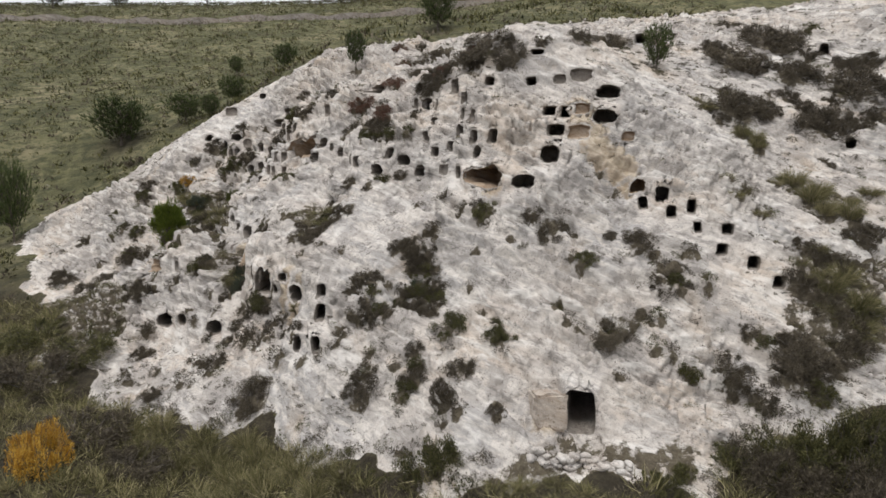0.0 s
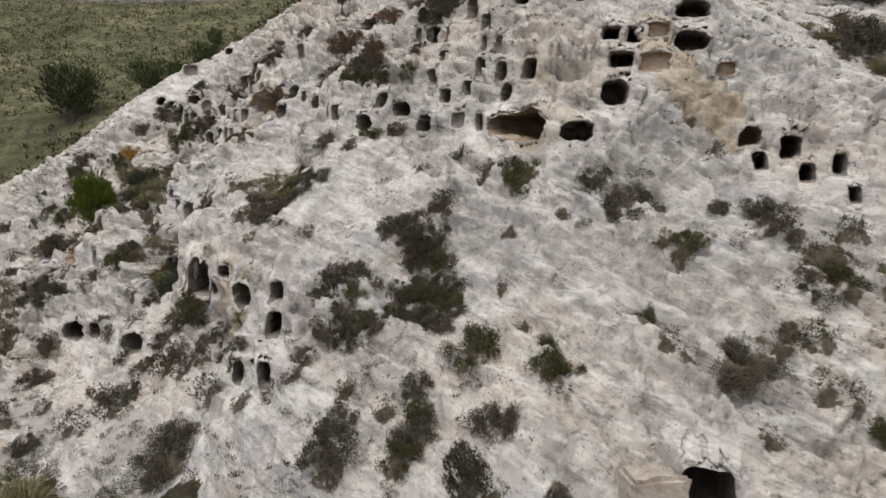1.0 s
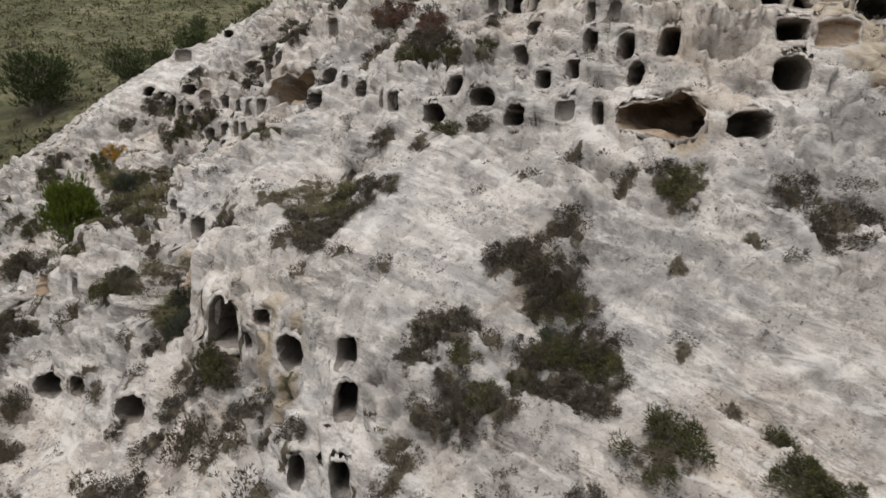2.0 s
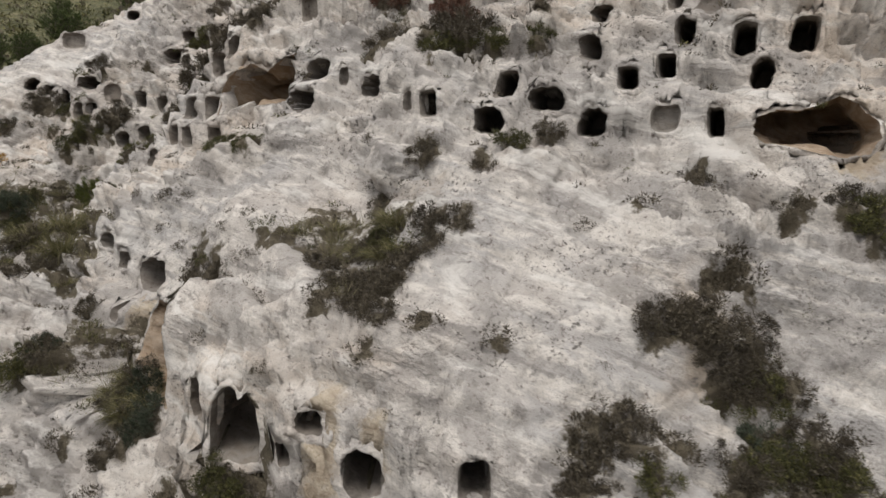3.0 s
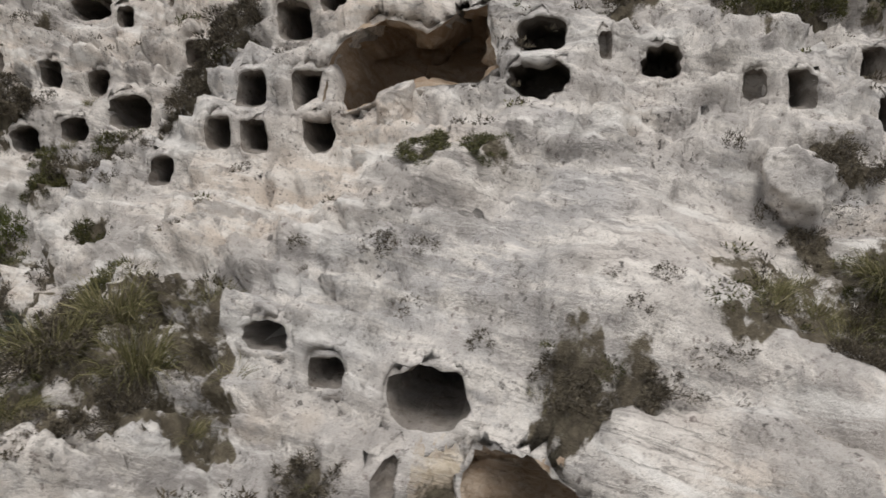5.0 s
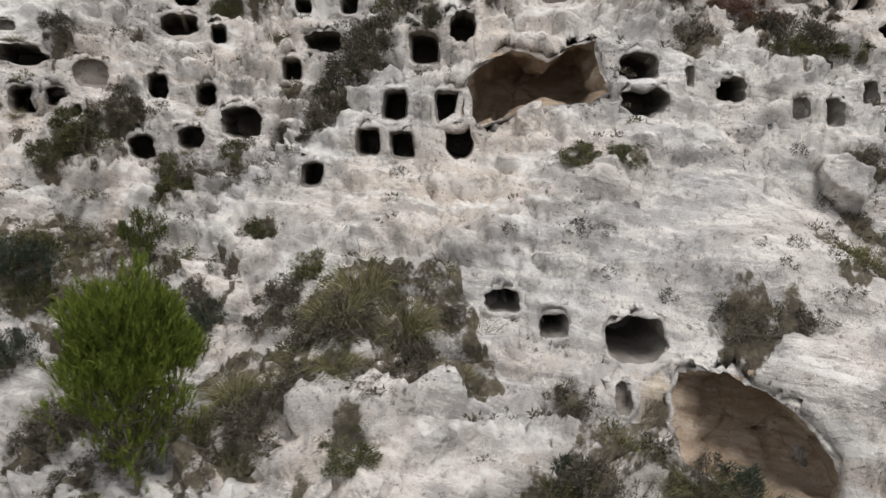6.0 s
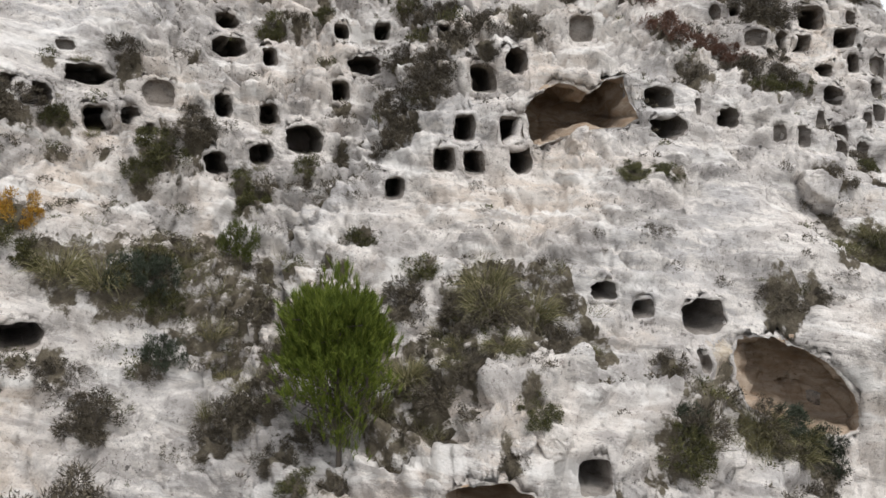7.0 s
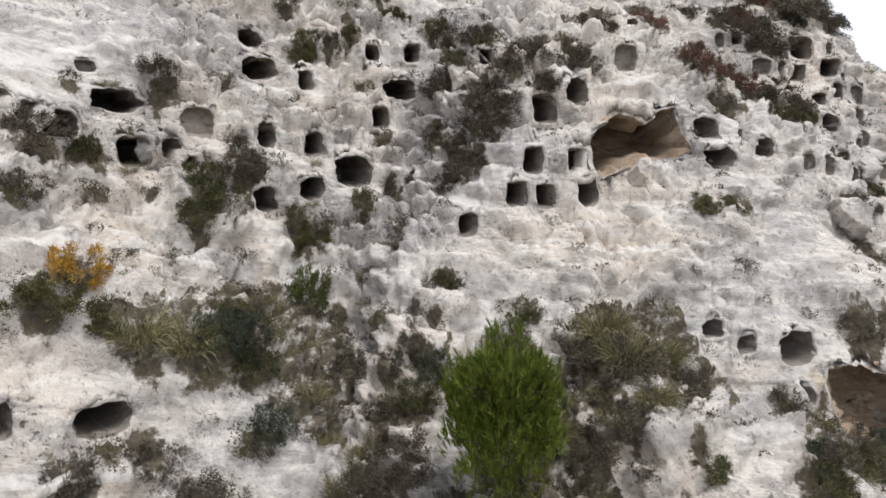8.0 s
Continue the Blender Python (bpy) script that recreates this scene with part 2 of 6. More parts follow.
KNOBS_WEST = [(-10.0, 41.0, 1.9, 2.10), (-11.0, 51.0, 1.9, 1.01), (-12.0, 45.0, 1.9, 1.12), (-12.0, 48.0, 1.9, -1.51),
    (-19.0, 59.0, 1.9, -1.57), (-16.0, 55.0, 1.9, -1.69), (-17.0, 46.0, 1.9, 1.41), (-15.0, 42.0, 1.9, 1.67),
    (-16.6, 41.3, 2.8, -1.92), (-11.0, 39.0, 1.9, 0.55), (-12.7, 53.0, 2.8, -0.55), (-15.0, 53.0, 1.9, 1.32),
    (-14.0, 56.0, 1.9, 0.56), (-14.0, 48.0, 1.9, 1.50), (-10.0, 44.0, 1.9, 0.27), (-10.0, 49.0, 1.9, 0.84),
    (-13.0, 41.0, 1.9, -0.31), (-15.3, 49.1, 2.8, -0.74), (-10.0, 47.0, 1.9, -0.54), (-16.0, 59.0, 1.9, 0.35),
    (-22.0, 54.0, 1.9, -0.78), (-17.0, 44.0, 1.9, 0.44), (-10.2, 40.7, 1.0, -0.55)]
KNOBS_EAST = [(-5.0, 35.0, 1.9, 0.93), (-5.0, 42.0, 1.9, 1.42), (6.8, 30.9, 2.8, 1.03), (2.9, 37.4, 2.8, 1.58),
    (-9.0, 38.0, 1.9, 1.98), (-5.0, 39.0, 1.9, 1.83), (0.0, 39.0, 1.9, -0.85), (-7.0, 36.0, 1.9, 1.86), (-2.3, 36.1, 2.8, 1.29),
    (2.9, 33.5, 2.8, 1.06), (8.1, 27.0, 2.8, 0.97), (-7.0, 44.0, 1.9, 0.34), (-4.9, 32.2, 2.8, 1.79), (1.6, 28.3, 2.8, 0.91), (-1.9, 31.1, 1.2, 0.7)]


# runnels worn into the slope: plan line, depth, half width
GULLIES = [([(-9.6, 53.8), (-10.2, 53.9), (-11.7, 53.7), (-13.7, 53.5), (-15.4, 53.4), (-16.7, 52.9), (-18.5, 52.5)], 0.95, 0.85), ([(-20.6, 50.6), (-18.2, 52.0), (-16.3, 53.4)], 0.35, 1.2), ([(-11.0, 40.9), (-10.8, 40.9), (-10.4, 40.4), (-9.9, 39.9), (-9.4, 39.2), (-9.2, 38.5)], 0.65, 0.35)]
# low cliffs: plan line with the drop on its right hand, rise behind it, fall before it, reach
SCARPS = [([(-11.0, 42.5), (-11.2, 41.3), (-11.55, 40.2), (-11.5, 39.0), (-11.2, 38.2), (-10.5, 37.2), (-9.0, 36.0), (-7.4, 34.9), (-6.0, 34.4)], 0.75, 1.7, 1.2),
          ([(-2.2, 40.4), (0.5, 39.0), (3.0, 37.9), (5.2, 37.4)], 0.7, 0.7, 1.1),
          ([(-13.8, 51.5), (-12.3, 49.8), (-10.8, 48.4), (-9.2, 46.6), (-7.8, 45.4)], 0.5, 0.5, 0.9),
          ([(-18.8, 60.0), (-16.5, 57.8), (-14.5, 55.9), (-12.6, 54.4)], 0.4, 0.4, 0.9),
          ([(9.5, 35.0), (12.0, 33.1), (14.0, 31.6), (15.5, 30.2)], 0.45, 0.45, 1.0),
          ([(-18.0, 41.4), (-14.5, 38.6), (-12.5, 36.6)], 0.4, 0.5, 1.0)]
SCARPS_UPPER = [([(-15.2, 45.8), (-13.8, 44.7), (-13.0, 43.0)], 0.4, 0.7, 0.8),
                ([(-7.2, 44.2), (-4.6, 42.3), (-2.6, 41.3)], 0.35, 0.35, 0.8),
                ([(3.0, 43.6), (6.0, 40.8), (8.0, 39.6)], 0.5, 0.5, 1.0),
                ([(-18.9, 45.6), (-17.8, 43.8), (-16.0, 42.6)], 0.5, 0.9, 0.9),
                ([(-9.6, 53.7), (-11.3, 53.6), (-13.2, 53.5), (-14.9, 53.3), (-16.0, 53.1), (-17.7, 52.6)], 0.5, 0.3, 0.9),
                ([(6.4, 37.1), (8.0, 36.6), (9.8, 35.9)], 0.35, 0.35, 0.6),
                ([(6.8, 38.1), (8.2, 37.8), (9.6, 37.3)], 0.3, 0.3, 0.5),
                ([(-15.2, 44.9), (-17.0, 45.4), (-17.9, 45.9), (-18.6, 46.1), (-19.2, 46.0)], 0.5, 0.45, 0.8)]


def beside(line, x, y):
    """Signed distance from a plan line, positive on its left hand."""
    best = np.full(x.shape, 99.0)
    for (ax, ay), (bx, by) in zip(line, line[1:]):
        dx, dy = bx - ax, by - ay
        t = np.clip(((x - ax) * dx + (y - ay) * dy) / (dx * dx + dy * dy), 0, 1)
        far = np.hypot(x - ax - t * dx, y - ay - t * dy)
        hand = np.sign(dx * (y - ay) - dy * (x - ax))
        best = np.where(far < np.abs(best), far * hand, best)
    return best


def ends_fade(line, x, y):
    """One along a plan line, falling to nothing at both of its ends."""
    (ax, ay), (bx, by) = line[0], line[-1]
    long = math.hypot(bx - ax, by - ay)
    t = ((x - ax) * (bx - ax) + (y - ay) * (by - ay)) / long
    return smooth(-0.2, 1.2, t) * smooth(-0.2, 1.2, long - t)


def landform(x, y):
    z = 0.30 * soft_ramp(y - 32, 8) + 0.040 * soft_ramp(y - 110, 15) - 0.33 * soft_ramp(y - 235, 20)
    z = z + 15 * np.exp(-((x - 90) ** 2 + (y - 215) ** 2) / 75 ** 2)
    for cx, cy, r, h in HILLS + SHOULDERS + KNOBS_WEST + KNOBS_EAST:
        z = z + h * np.exp(-((x - cx) ** 2 + (y - cy) ** 2) / r ** 2)
    for line, deep, wide in GULLIES:
        z = z - deep * np.exp(-((beside(line, x, y) / wide) ** 2))
    for line, rise, fall, reach in SCARPS + SCARPS_UPPER:
        side = beside(line, x, y)
        edge = 0.5 + 0.5 * np.tanh(side / 0.34)
        z = z + (rise * edge - fall * (1 - edge)) * np.exp(-np.abs(side) / reach) * ends_fade(line, x, y)
    return z


def spread(lo, hi, step, far):
    """Even steps between lo and hi, then ever longer ones out to far on both sides."""
    mid = list(np.arange(lo, hi + step / 2, step))
    a, s = mid[0], step
    while a > far[0]:
        s = min(s * (1.025 if lo - a < 14 else 1.16), 60)
        a -= s
        mid.insert(0, a)
    b, s = mid[-1], step
    while b < far[1]:
        s = min(s * (1.025 if b - hi < 14 else 1.16), 60)
        b += s
        mid.append(b)
    return np.array(mid)


ROCK_EDGE = [(-21, 35.5), (-16.5, 33.6), (-11.7, 30.6), (-5.7, 27.8), (-2.8, 24.3), (1.8, 23.2), (8.8, 23.2), (11.9, 24.6),
             (15, 25.5), (18.5, 25.7), (28, 28), (60, 40), (60, 70), (30, 72), (8, 66), (-4, 64.5), (-9, 64.5), (-13, 66),
             (-18, 71), (-24, 72), (-29, 68), (-35, 66), (-37, 58), (-31, 50), (-26, 45), (-23, 40)]
# ground grown over with grass and scrub, as plan outlines
THICKETS_LOW = [[(-31.8, 48.1), (-27.1, 48.5), (-20.0, 43.0), (-19.3, 40.3), (-20.7, 37.7), (-20.1, 34.2), (-23.5, 34.9)],
                [(-11.2, 42.0), (-10.9, 41.6), (-10.9, 41.0), (-11.15, 40.9), (-11.3, 41.4)],
                [(-15.7, 43.2), (-14.7, 42.2), (-15.1, 41.9), (-16.1, 42.8)],
                [(-14.1, 42.9), (-12.7, 42.2), (-12.6, 41.6), (-12.2, 40.2), (-12.2, 39.6), (-12.7, 40.3), (-13.4, 41.6), (-14.6, 42.4)],
                [(-17.4, 49.8), (-16.7, 49.7), (-16.3, 47.5), (-17.1, 46.4), (-18.0, 46.9), (-18.7, 47.0), (-19.5, 47.2)],
                [(-8.3, 41.3), (-7.2, 41.3), (-6.2, 39.1), (-6.4, 37.7), (-7.6, 37.0), (-8.1, 37.7), (-8.1, 39.3), (-9.1, 39.9)]]
THICKETS_HIGH = [[(-21.2, 57.1), (-19.0, 55.9), (-16.8, 55.2), (-15.9, 53.2), (-18.5, 52.5), (-19.4, 53.4), (-19.9, 54.4), (-20.3, 55.2), (-21.3, 56.0)],
                 [(-15.4, 48.3), (-14.8, 47.4), (-13.8, 46.2), (-14.2, 45.4), (-14.3, 44.1), (-16.7, 45.5), (-16.2, 46.4), (-16.1, 47.8)],
                 [(-16.6, 47.7), (-17.4, 46.3), (-18.6, 46.4), (-18.7, 47.2)],
                 [(-20.4, 52.0), (-19.0, 52.1), (-17.3, 51.7), (-16.0, 50.9), (-16.6, 50.7), (-17.8, 51.2), (-19.0, 51.4), (-19.9, 51.2)],
                 [(-14.1, 42.7), (-12.1, 40.8), (-13.7, 41.0), (-16.1, 43.1), (-14.9, 42.7)],
                 [(14.6, 29.0), (17.8, 32.1), (21.6, 33.0), (19.0, 28.6), (16.8, 28.4), (16.2, 27.2), (14.5, 27.6)]]
THICKETS = THICKETS_LOW + THICKETS_HIGH
SMOOTH_SLABS = [(-8.6, 40.6, 3.0), (-9.6, 38.6, 1.8), (-6.0, 36.0, 2.6), (4.0, 30.0, 4.0), (-3.0, 36.5, 2.5), (-17.5, 61.5, 2.6), (1.0, 33.0, 3.0), (9.0, 28.5, 3.0),
                (-11.6, 46.0, 2.6), (-14.2, 50.2, 2.4), (-17.8, 45.0, 1.6), (-20.8, 53.6, 2.0), (7.0, 31.5, 3.6), (12.0, 29.5, 2.6), (-20.5, 62.0, 2.6)]

xs, ys = spread(-26, 18, CELL, (-1400, 1400)), spread(24, 63, CELL, (-900, 1500))
gx, gy = (a.ravel() for a in np.meshgrid(xs, ys))
gz = landform(gx, gy)
eps = 0.15
nx_, ny_ = -(landform(gx + eps, gy) - landform(gx - eps, gy)) / (2 * eps), -(landform(gx, gy + eps) - landform(gx, gy - eps)) / (2 * eps)
normal = np.stack((nx_, ny_, np.ones_like(nx_)), 1)
normal /= np.linalg.norm(normal, axis=1, keepdims=True)
p0 = np.stack((gx, gy, gz), 1)
wob = p0[:, :2] * 0.35
wob3 = np.stack((wob[:, 0], wob[:, 1], 0 * gx), 1)
ex, ey = gx + 1.6 * fbm(wob3, 3, 5), gy + 1.6 * fbm(wob3, 3, 9)
rock = inside(ROCK_EDGE, ex, ey)

edge = np.full(len(gx), 99.0)
for (ax, ay), (bx, by) in zip(ROCK_EDGE, ROCK_EDGE[1:] + ROCK_EDGE[:1]):
    t = np.clip(((ex - ax) * (bx - ax) + (ey - ay) * (by - ay)) / ((bx - ax) ** 2 + (by - ay) ** 2), 0, 1)
    edge = np.minimum(edge, np.hypot(ex - ax - t * (bx - ax), ey - ay - t * (by - ay)))
inner_rock = np.where(rock, smooth(0.0, 1.2, edge), 0.0)
calm = np.zeros_like(gx)
for cx, cy, r in SMOOTH_SLABS:
    calm = np.maximum(calm, np.exp(-((gx - cx) ** 2 + (gy - cy) ** 2) / r ** 2))
rough = np.clip(0.68 + 1.0 * fbm(p0 * 0.14, 2, 31) + 0.05 * smooth(-9, -15, gx), 0.25, 1.05) * (1 - 0.66 * calm)
body = np.flatnonzero(inner_rock > 0)
pb = p0[body]
warp = np.stack([fbm(pb * 0.7, 3, s) for s in (41, 43, 47)], 1) * 0.42
q0 = (pb + warp) * (1.0, 1.0, 1.45)
lump = np.zeros(len(gx))
knob, pit, crack = lump.copy(), lump.copy(), lump.copy()
f1, f2 = cells(q0 * 0.62, 3)
lump[body] = 0.55 - f1
crack[body] = smooth(0.10, 0.0, f2 - f1)
f1, f2 = cells(q0 * 1.7, 19)
knob[body] = 0.5 - f1
crack[body] = np.maximum(crack[body], 0.5 * smooth(0.12, 0.0, f2 - f1) * (noise3(pb * 0.4, 77) > 0.0))
pit[body] = fbm(q0 * 2.6, 3, 11)
holes = np.zeros(len(gx))
holes[body] = smooth(0.42, 0.75, noise3(q0 * 2.1, 23)) * smooth(-0.1, 0.4, noise3(pb * 0.45, 29))
ledge = np.zeros(len(gx))
strata = pb[:, 2] * 1.5 + 0.16 * pb[:, 0] + 0.75 * fbm(pb * 0.25, 3, 61)
ledge[body] = smooth(0.0, 0.8, strata % 1.0) - smooth(0.86, 1.0, strata % 1.0) - 0.45
dip = pb[:, 2] * 0.95 + 0.52 * pb[:, 0] - 0.10 * pb[:, 1] + 0.6 * fbm(pb * (0.2, 0.2, 0.45), 4, 63)
beds = smooth(0.0, 0.75, dip % 1.0) - smooth(0.84, 1.0, dip % 1.0) - 0.45
east = smooth(-8, 2, pb[:, 0]) * (0.45 + 0.55 * smooth(-0.2, 0.5, noise3(pb * 0.35, 67)))
ledge[body] = ledge[body] * (1 - 0.6 * east) + 0.8 * beds * east
shelf = np.zeros(len(gx))
shelf[body] = beds * east
grain = np.zeros(len(gx))
grain[body] = fbm(q0 * 7.0, 2, 13)
push = 0.20 * fbm(p0 * 0.3, 2, 2) + rough * (0.48 * lump + 0.21 * knob + 0.18 * pit + 0.07 * grain + 0.40 * ledge - 0.34 * crack - 0.36 * holes) + 0.03 * grain + 0.30 * shelf + 0.05 * pit * calm
soft = 0.25 * fbm(p0 * 0.15, 3, 71) + 0.12 * fbm(p0 * 0.9, 3, 73)
push = inner_rock * push + (1 - inner_rock) * soft
spot = p0 + normal * push[:, None]
NX, NY = len(xs), len(ys)
idx = np.arange(NX * NY).reshape(NY, NX)
quads = np.stack((idx[:-1, :-1], idx[:-1, 1:], idx[1:, 1:], idx[1:, :-1]), -1).reshape(-1, 4)

from mathutils.bvhtree import BVHTree

def drop(x, y):
    """The height of the ground at a place."""
    if -50 < x < 42 and 12 < y < 100:
        place, *_ = TREE.ray_cast(Vector((x, y, 80)), Vector((0, 0, -1)))
        if place:
            return place.z
    return float(landform(np.array([float(x)]), np.array([float(y)]))[0])


sunk = {}
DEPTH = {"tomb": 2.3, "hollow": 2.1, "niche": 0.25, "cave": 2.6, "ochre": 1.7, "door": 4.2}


OPENINGS, SHRUBS, SPROUTS = [], [], []
LEAST = 0.40  # smaller plants than this are joined into the undergrowth


def outline(kind, w, h, seed, count, shape=None):
    """The rim of an opening as pairs of across and up."""
    rng = np.random.default_rng(seed)
    if shape:
        pts = np.array(shape + shape[:1], float) * (w / 2, h / 2)
        run = np.concatenate(([0], np.cumsum(np.hypot(*np.diff(pts, axis=0).T))))
        at = np.linspace(0, run[-1], count, endpoint=False)
        rim = np.stack((np.interp(at, run, pts[:, 0]), np.interp(at, run, pts[:, 1])), 1)
        return rim * (1 + rng.normal(0, 0.014, (count, 1)))
    power, uneven = {"tomb": (5, 0.055), "hollow": (2.8, 0.12), "niche": (3.6, 0.08), "cave": (2.6, 0.24), "ochre": (3.0, 0.12), "door": (7, 0.03)}[kind]
    a = np.linspace(0, 2 * math.pi, count, endpoint=False) + 0.11
    c, s = np.cos(a), np.sin(a)
    r = (np.abs(c) ** power + np.abs(s) ** power) ** (-1 / power)
    wave = sum(rng.normal(0, 1) * np.cos(k * a + rng.uniform(0, 6.3)) / k ** 0.6 for k in range(2, 12))
    r = r * (1 + uneven * 0.6 * wave)
    lean = rng.normal(0, 0.07)
    return np.stack((r * c * w / 2 + lean * r * s * h / 2, r * s * h / 2), 1)


def opening(kind, x, y, z, w, h, facing, shape=None):
    """A hole cut into the rock, facing that many degrees round from east. The face round it is dressed steeper at once."""
    out = np.array((math.cos(radians(facing)), math.sin(radians(facing)), 0))
    side = np.array((-out[1], out[0], 0))
    c = np.array((x, y, z))
    box = np.flatnonzero((np.abs(gx - x) < w + h + 1.2) & (np.abs(gy - y) < w + h + 1.2))
    rel = spot[box] - c
    u, v, depth = rel @ side, rel[:, 2], rel @ out
    core = (np.abs(u) < 0.3 * w + 0.1) & (np.abs(v) < 0.3 * h + 0.1) & (np.abs(depth) < 1.6)
    if core.any():
        c = c + out * np.median(depth[core])
        depth = depth - np.median(depth[core])
    near = smooth(0.5, 0.0, np.abs(u) - 0.5 * w) * smooth(0.45, 0.0, np.abs(v) - 0.5 * h) * (np.abs(depth) < 0.8 + 0.9 * h)
    spot[box] -= np.outer(depth * near * {"cave": 0.45, "ochre": 0.7}.get(kind, 0.85), out)
    OPENINGS.append((kind, c, out, side, outline(kind, w, h, len(OPENINGS) + 100, 40 if w < 1.5 else 96, shape), w, h))


def sink(kind, c, out, side, rim, w, h):
    """Push the rock inside the rim back to the end wall of the hollow."""
    box = np.flatnonzero((np.abs(gx - c[0]) < w + h + 1) & (np.abs(gy - c[1]) < w + h + 1))
    rel = spot[box] - c
    u, v, depth = rel @ side, rel[:, 2], rel @ out
    held = inside([tuple(q) for q in rim * 1.01], u, v) & (np.abs(depth) < 1.0 + h)
    if kind == "ochre":
        held &= depth < 0.9
    if held.any():
        end = min(depth[held].min(), -1.3 * h) - DEPTH[kind] - 0.6
        for k, d in zip(box[held], depth[held]):
            sunk[k] = spot[k] + out * (min(end, d - 0.05) - d)
        for k, a, b in zip(box[held], u[held], v[held]):
            sunk[k] = sunk[k] + 0.3 * a * side + np.array((0, 0, 0.3 * b))


def sprout(kind, x, y, r, h):
    SPROUTS.append((kind, x, y, r, h))


def shrub(kind, x, y, r, h):
    if kind == "tussock" and r > 0.75:
        for k in range(3):
            a = 2.1 * k + x
            SHRUBS.append((kind, x + 0.55 * r * math.cos(a), y + 0.55 * r * math.sin(a), 0.55 * r, h * (0.75 + 0.1 * k)))
        return
    if kind in ("thorn", "green", "russet") and y > 27:
        h = min(h, 0.7 * r + 0.28)
    if kind in ("thorn", "green") and r < LEAST:
        sprout(kind, x, y, r, h)
        return
    SHRUBS.append((kind, x, y, r, h))


# ---- rock-cut tombs, hollows, niches and caves ----
opening("hollow", -13.15, 58.54, 17.22, 0.71, 0.58, 242)
opening("hollow", -13.72, 57.85, 16.23, 1.12, 0.68, 242)
opening("tomb", -12.94, 56.86, 15.89, 0.48, 0.59, 239)
opening("tomb", -10.39, 56.02, 16.94, 0.52, 0.49, 233)
opening("tomb", -9.50, 54.81, 17.01, 0.57, 0.61, 226)
opening("hollow", -10.77, 54.53, 15.73, 1.13, 0.64, 227)
opening("tomb", -11.84, 54.68, 14.80, 0.58, 0.68, 231)
opening("hollow", -14.90, 56.90, 14.22, 0.57, 0.72, 243)
opening("tomb", -14.00, 55.82, 13.97, 0.61, 0.64, 236)
opening("hollow", -14.67, 55.53, 12.73, 0.71, 0.64, 236)
opening("hollow", -15.71, 56.35, 12.47, 0.68, 0.69, 244)
opening("hollow", -13.73, 54.52, 13.17, 1.17, 0.89, 232)
opening("niche", -16.34, 58.02, 14.55, 0.92, 0.76, 246)
opening("hollow", -17.57, 59.69, 15.08, 1.16, 0.62, 245)
opening("hollow", -18.91, 60.09, 14.45, 0.84, 0.68, 251)
opening("tomb", -17.87, 58.87, 13.77, 0.77, 0.75, 245)
opening("hollow", -17.02, 57.66, 13.49, 0.43, 0.35, 245)
opening("tomb", -9.79, 52.05, 16.75, 0.43, 0.49, 213)
opening("niche", -17.72, 60.54, 15.97, 0.53, 0.30, 248)
opening("hollow", -22.11, 55.48, 8.71, 1.08, 0.65, 247)
opening("hollow", -23.61, 56.31, 9.08, 0.55, 0.67, 250)
opening("hollow", -23.19, 55.01, 7.74, 0.84, 0.50, 250)
opening("hollow", -10.35, 49.11, 15.51, 0.69, 0.77, 223)
opening("tomb", -11.07, 49.79, 15.00, 0.80, 0.83, 223)
opening("tomb", -11.95, 49.94, 13.51, 0.66, 0.76, 224)
opening("tomb", -12.62, 50.22, 12.60, 0.62, 0.73, 223)
opening("tomb", -12.25, 49.37, 12.51, 0.63, 0.70, 224)
opening("tomb", -13.57, 51.29, 11.78, 0.57, 0.62, 226)
opening("tomb", -11.22, 48.75, 13.44, 0.74, 0.83, 224)
opening("cave", -9.81, 47.22, 14.05, 3.64, 2.05, 222, [(-1.00, -0.98), (-0.94, -0.18), (-0.81, 0.27), (-0.55, 0.60), (-0.27, 0.80), (-0.04, 0.68), (0.19, 0.48), (0.36, 0.65), (0.53, 0.92), (0.84, 1.00), (0.89, 0.43), (1.00, -0.18), (0.80, -0.48), (0.30, -0.52), (-0.27, -0.75), (-0.66, -1.00)])
opening("hollow", -7.90, 45.42, 14.42, 0.96, 0.78, 222)
opening("hollow", -8.41, 44.93, 13.57, 1.10, 0.72, 222)
opening("hollow", -6.41, 43.73, 13.87, 0.71, 0.61, 219)
opening("niche", -5.69, 42.30, 13.40, 0.38, 0.55, 214)
opening("niche", -8.04, 47.92, 16.70, 0.83, 0.81, 220)
opening("hollow", -4.80, 48.02, 18.15, 1.21, 0.71, 220)
opening("hollow", -13.69, 44.98, 9.56, 0.68, 0.45, 223)
opening("tomb", -13.35, 43.97, 9.11, 0.55, 0.45, 223)
opening("niche", -12.80, 42.85, 8.00, 0.30, 0.45, 215)
opening("hollow", -12.27, 42.90, 8.88, 1.10, 0.88, 222)
opening("ochre", -11.85, 40.85, 7.40, 2.80, 2.15, 191, [(-0.94, 0.84), (-0.82, 0.96), (-0.62, 1.00), (-0.34, 0.99), (-0.14, 0.84), (0.10, 0.80), (0.34, 0.66), (0.56, 0.46), (0.74, 0.18), (0.90, -0.10), (1.00, -0.40), (0.98, -0.85), (0.80, -1.00), (0.40, -0.98), (0.0, -0.88), (-0.40, -0.66), (-0.72, -0.40), (-0.88, 0.05), (-0.97, 0.50)])
opening("tomb", -0.82, 44.82, 18.10, 0.35, 0.49, 205)
opening("niche", -1.47, 43.95, 16.89, 0.78, 0.61, 211)
opening("tomb", 0.86, 42.41, 17.81, 0.95, 0.92, 205)
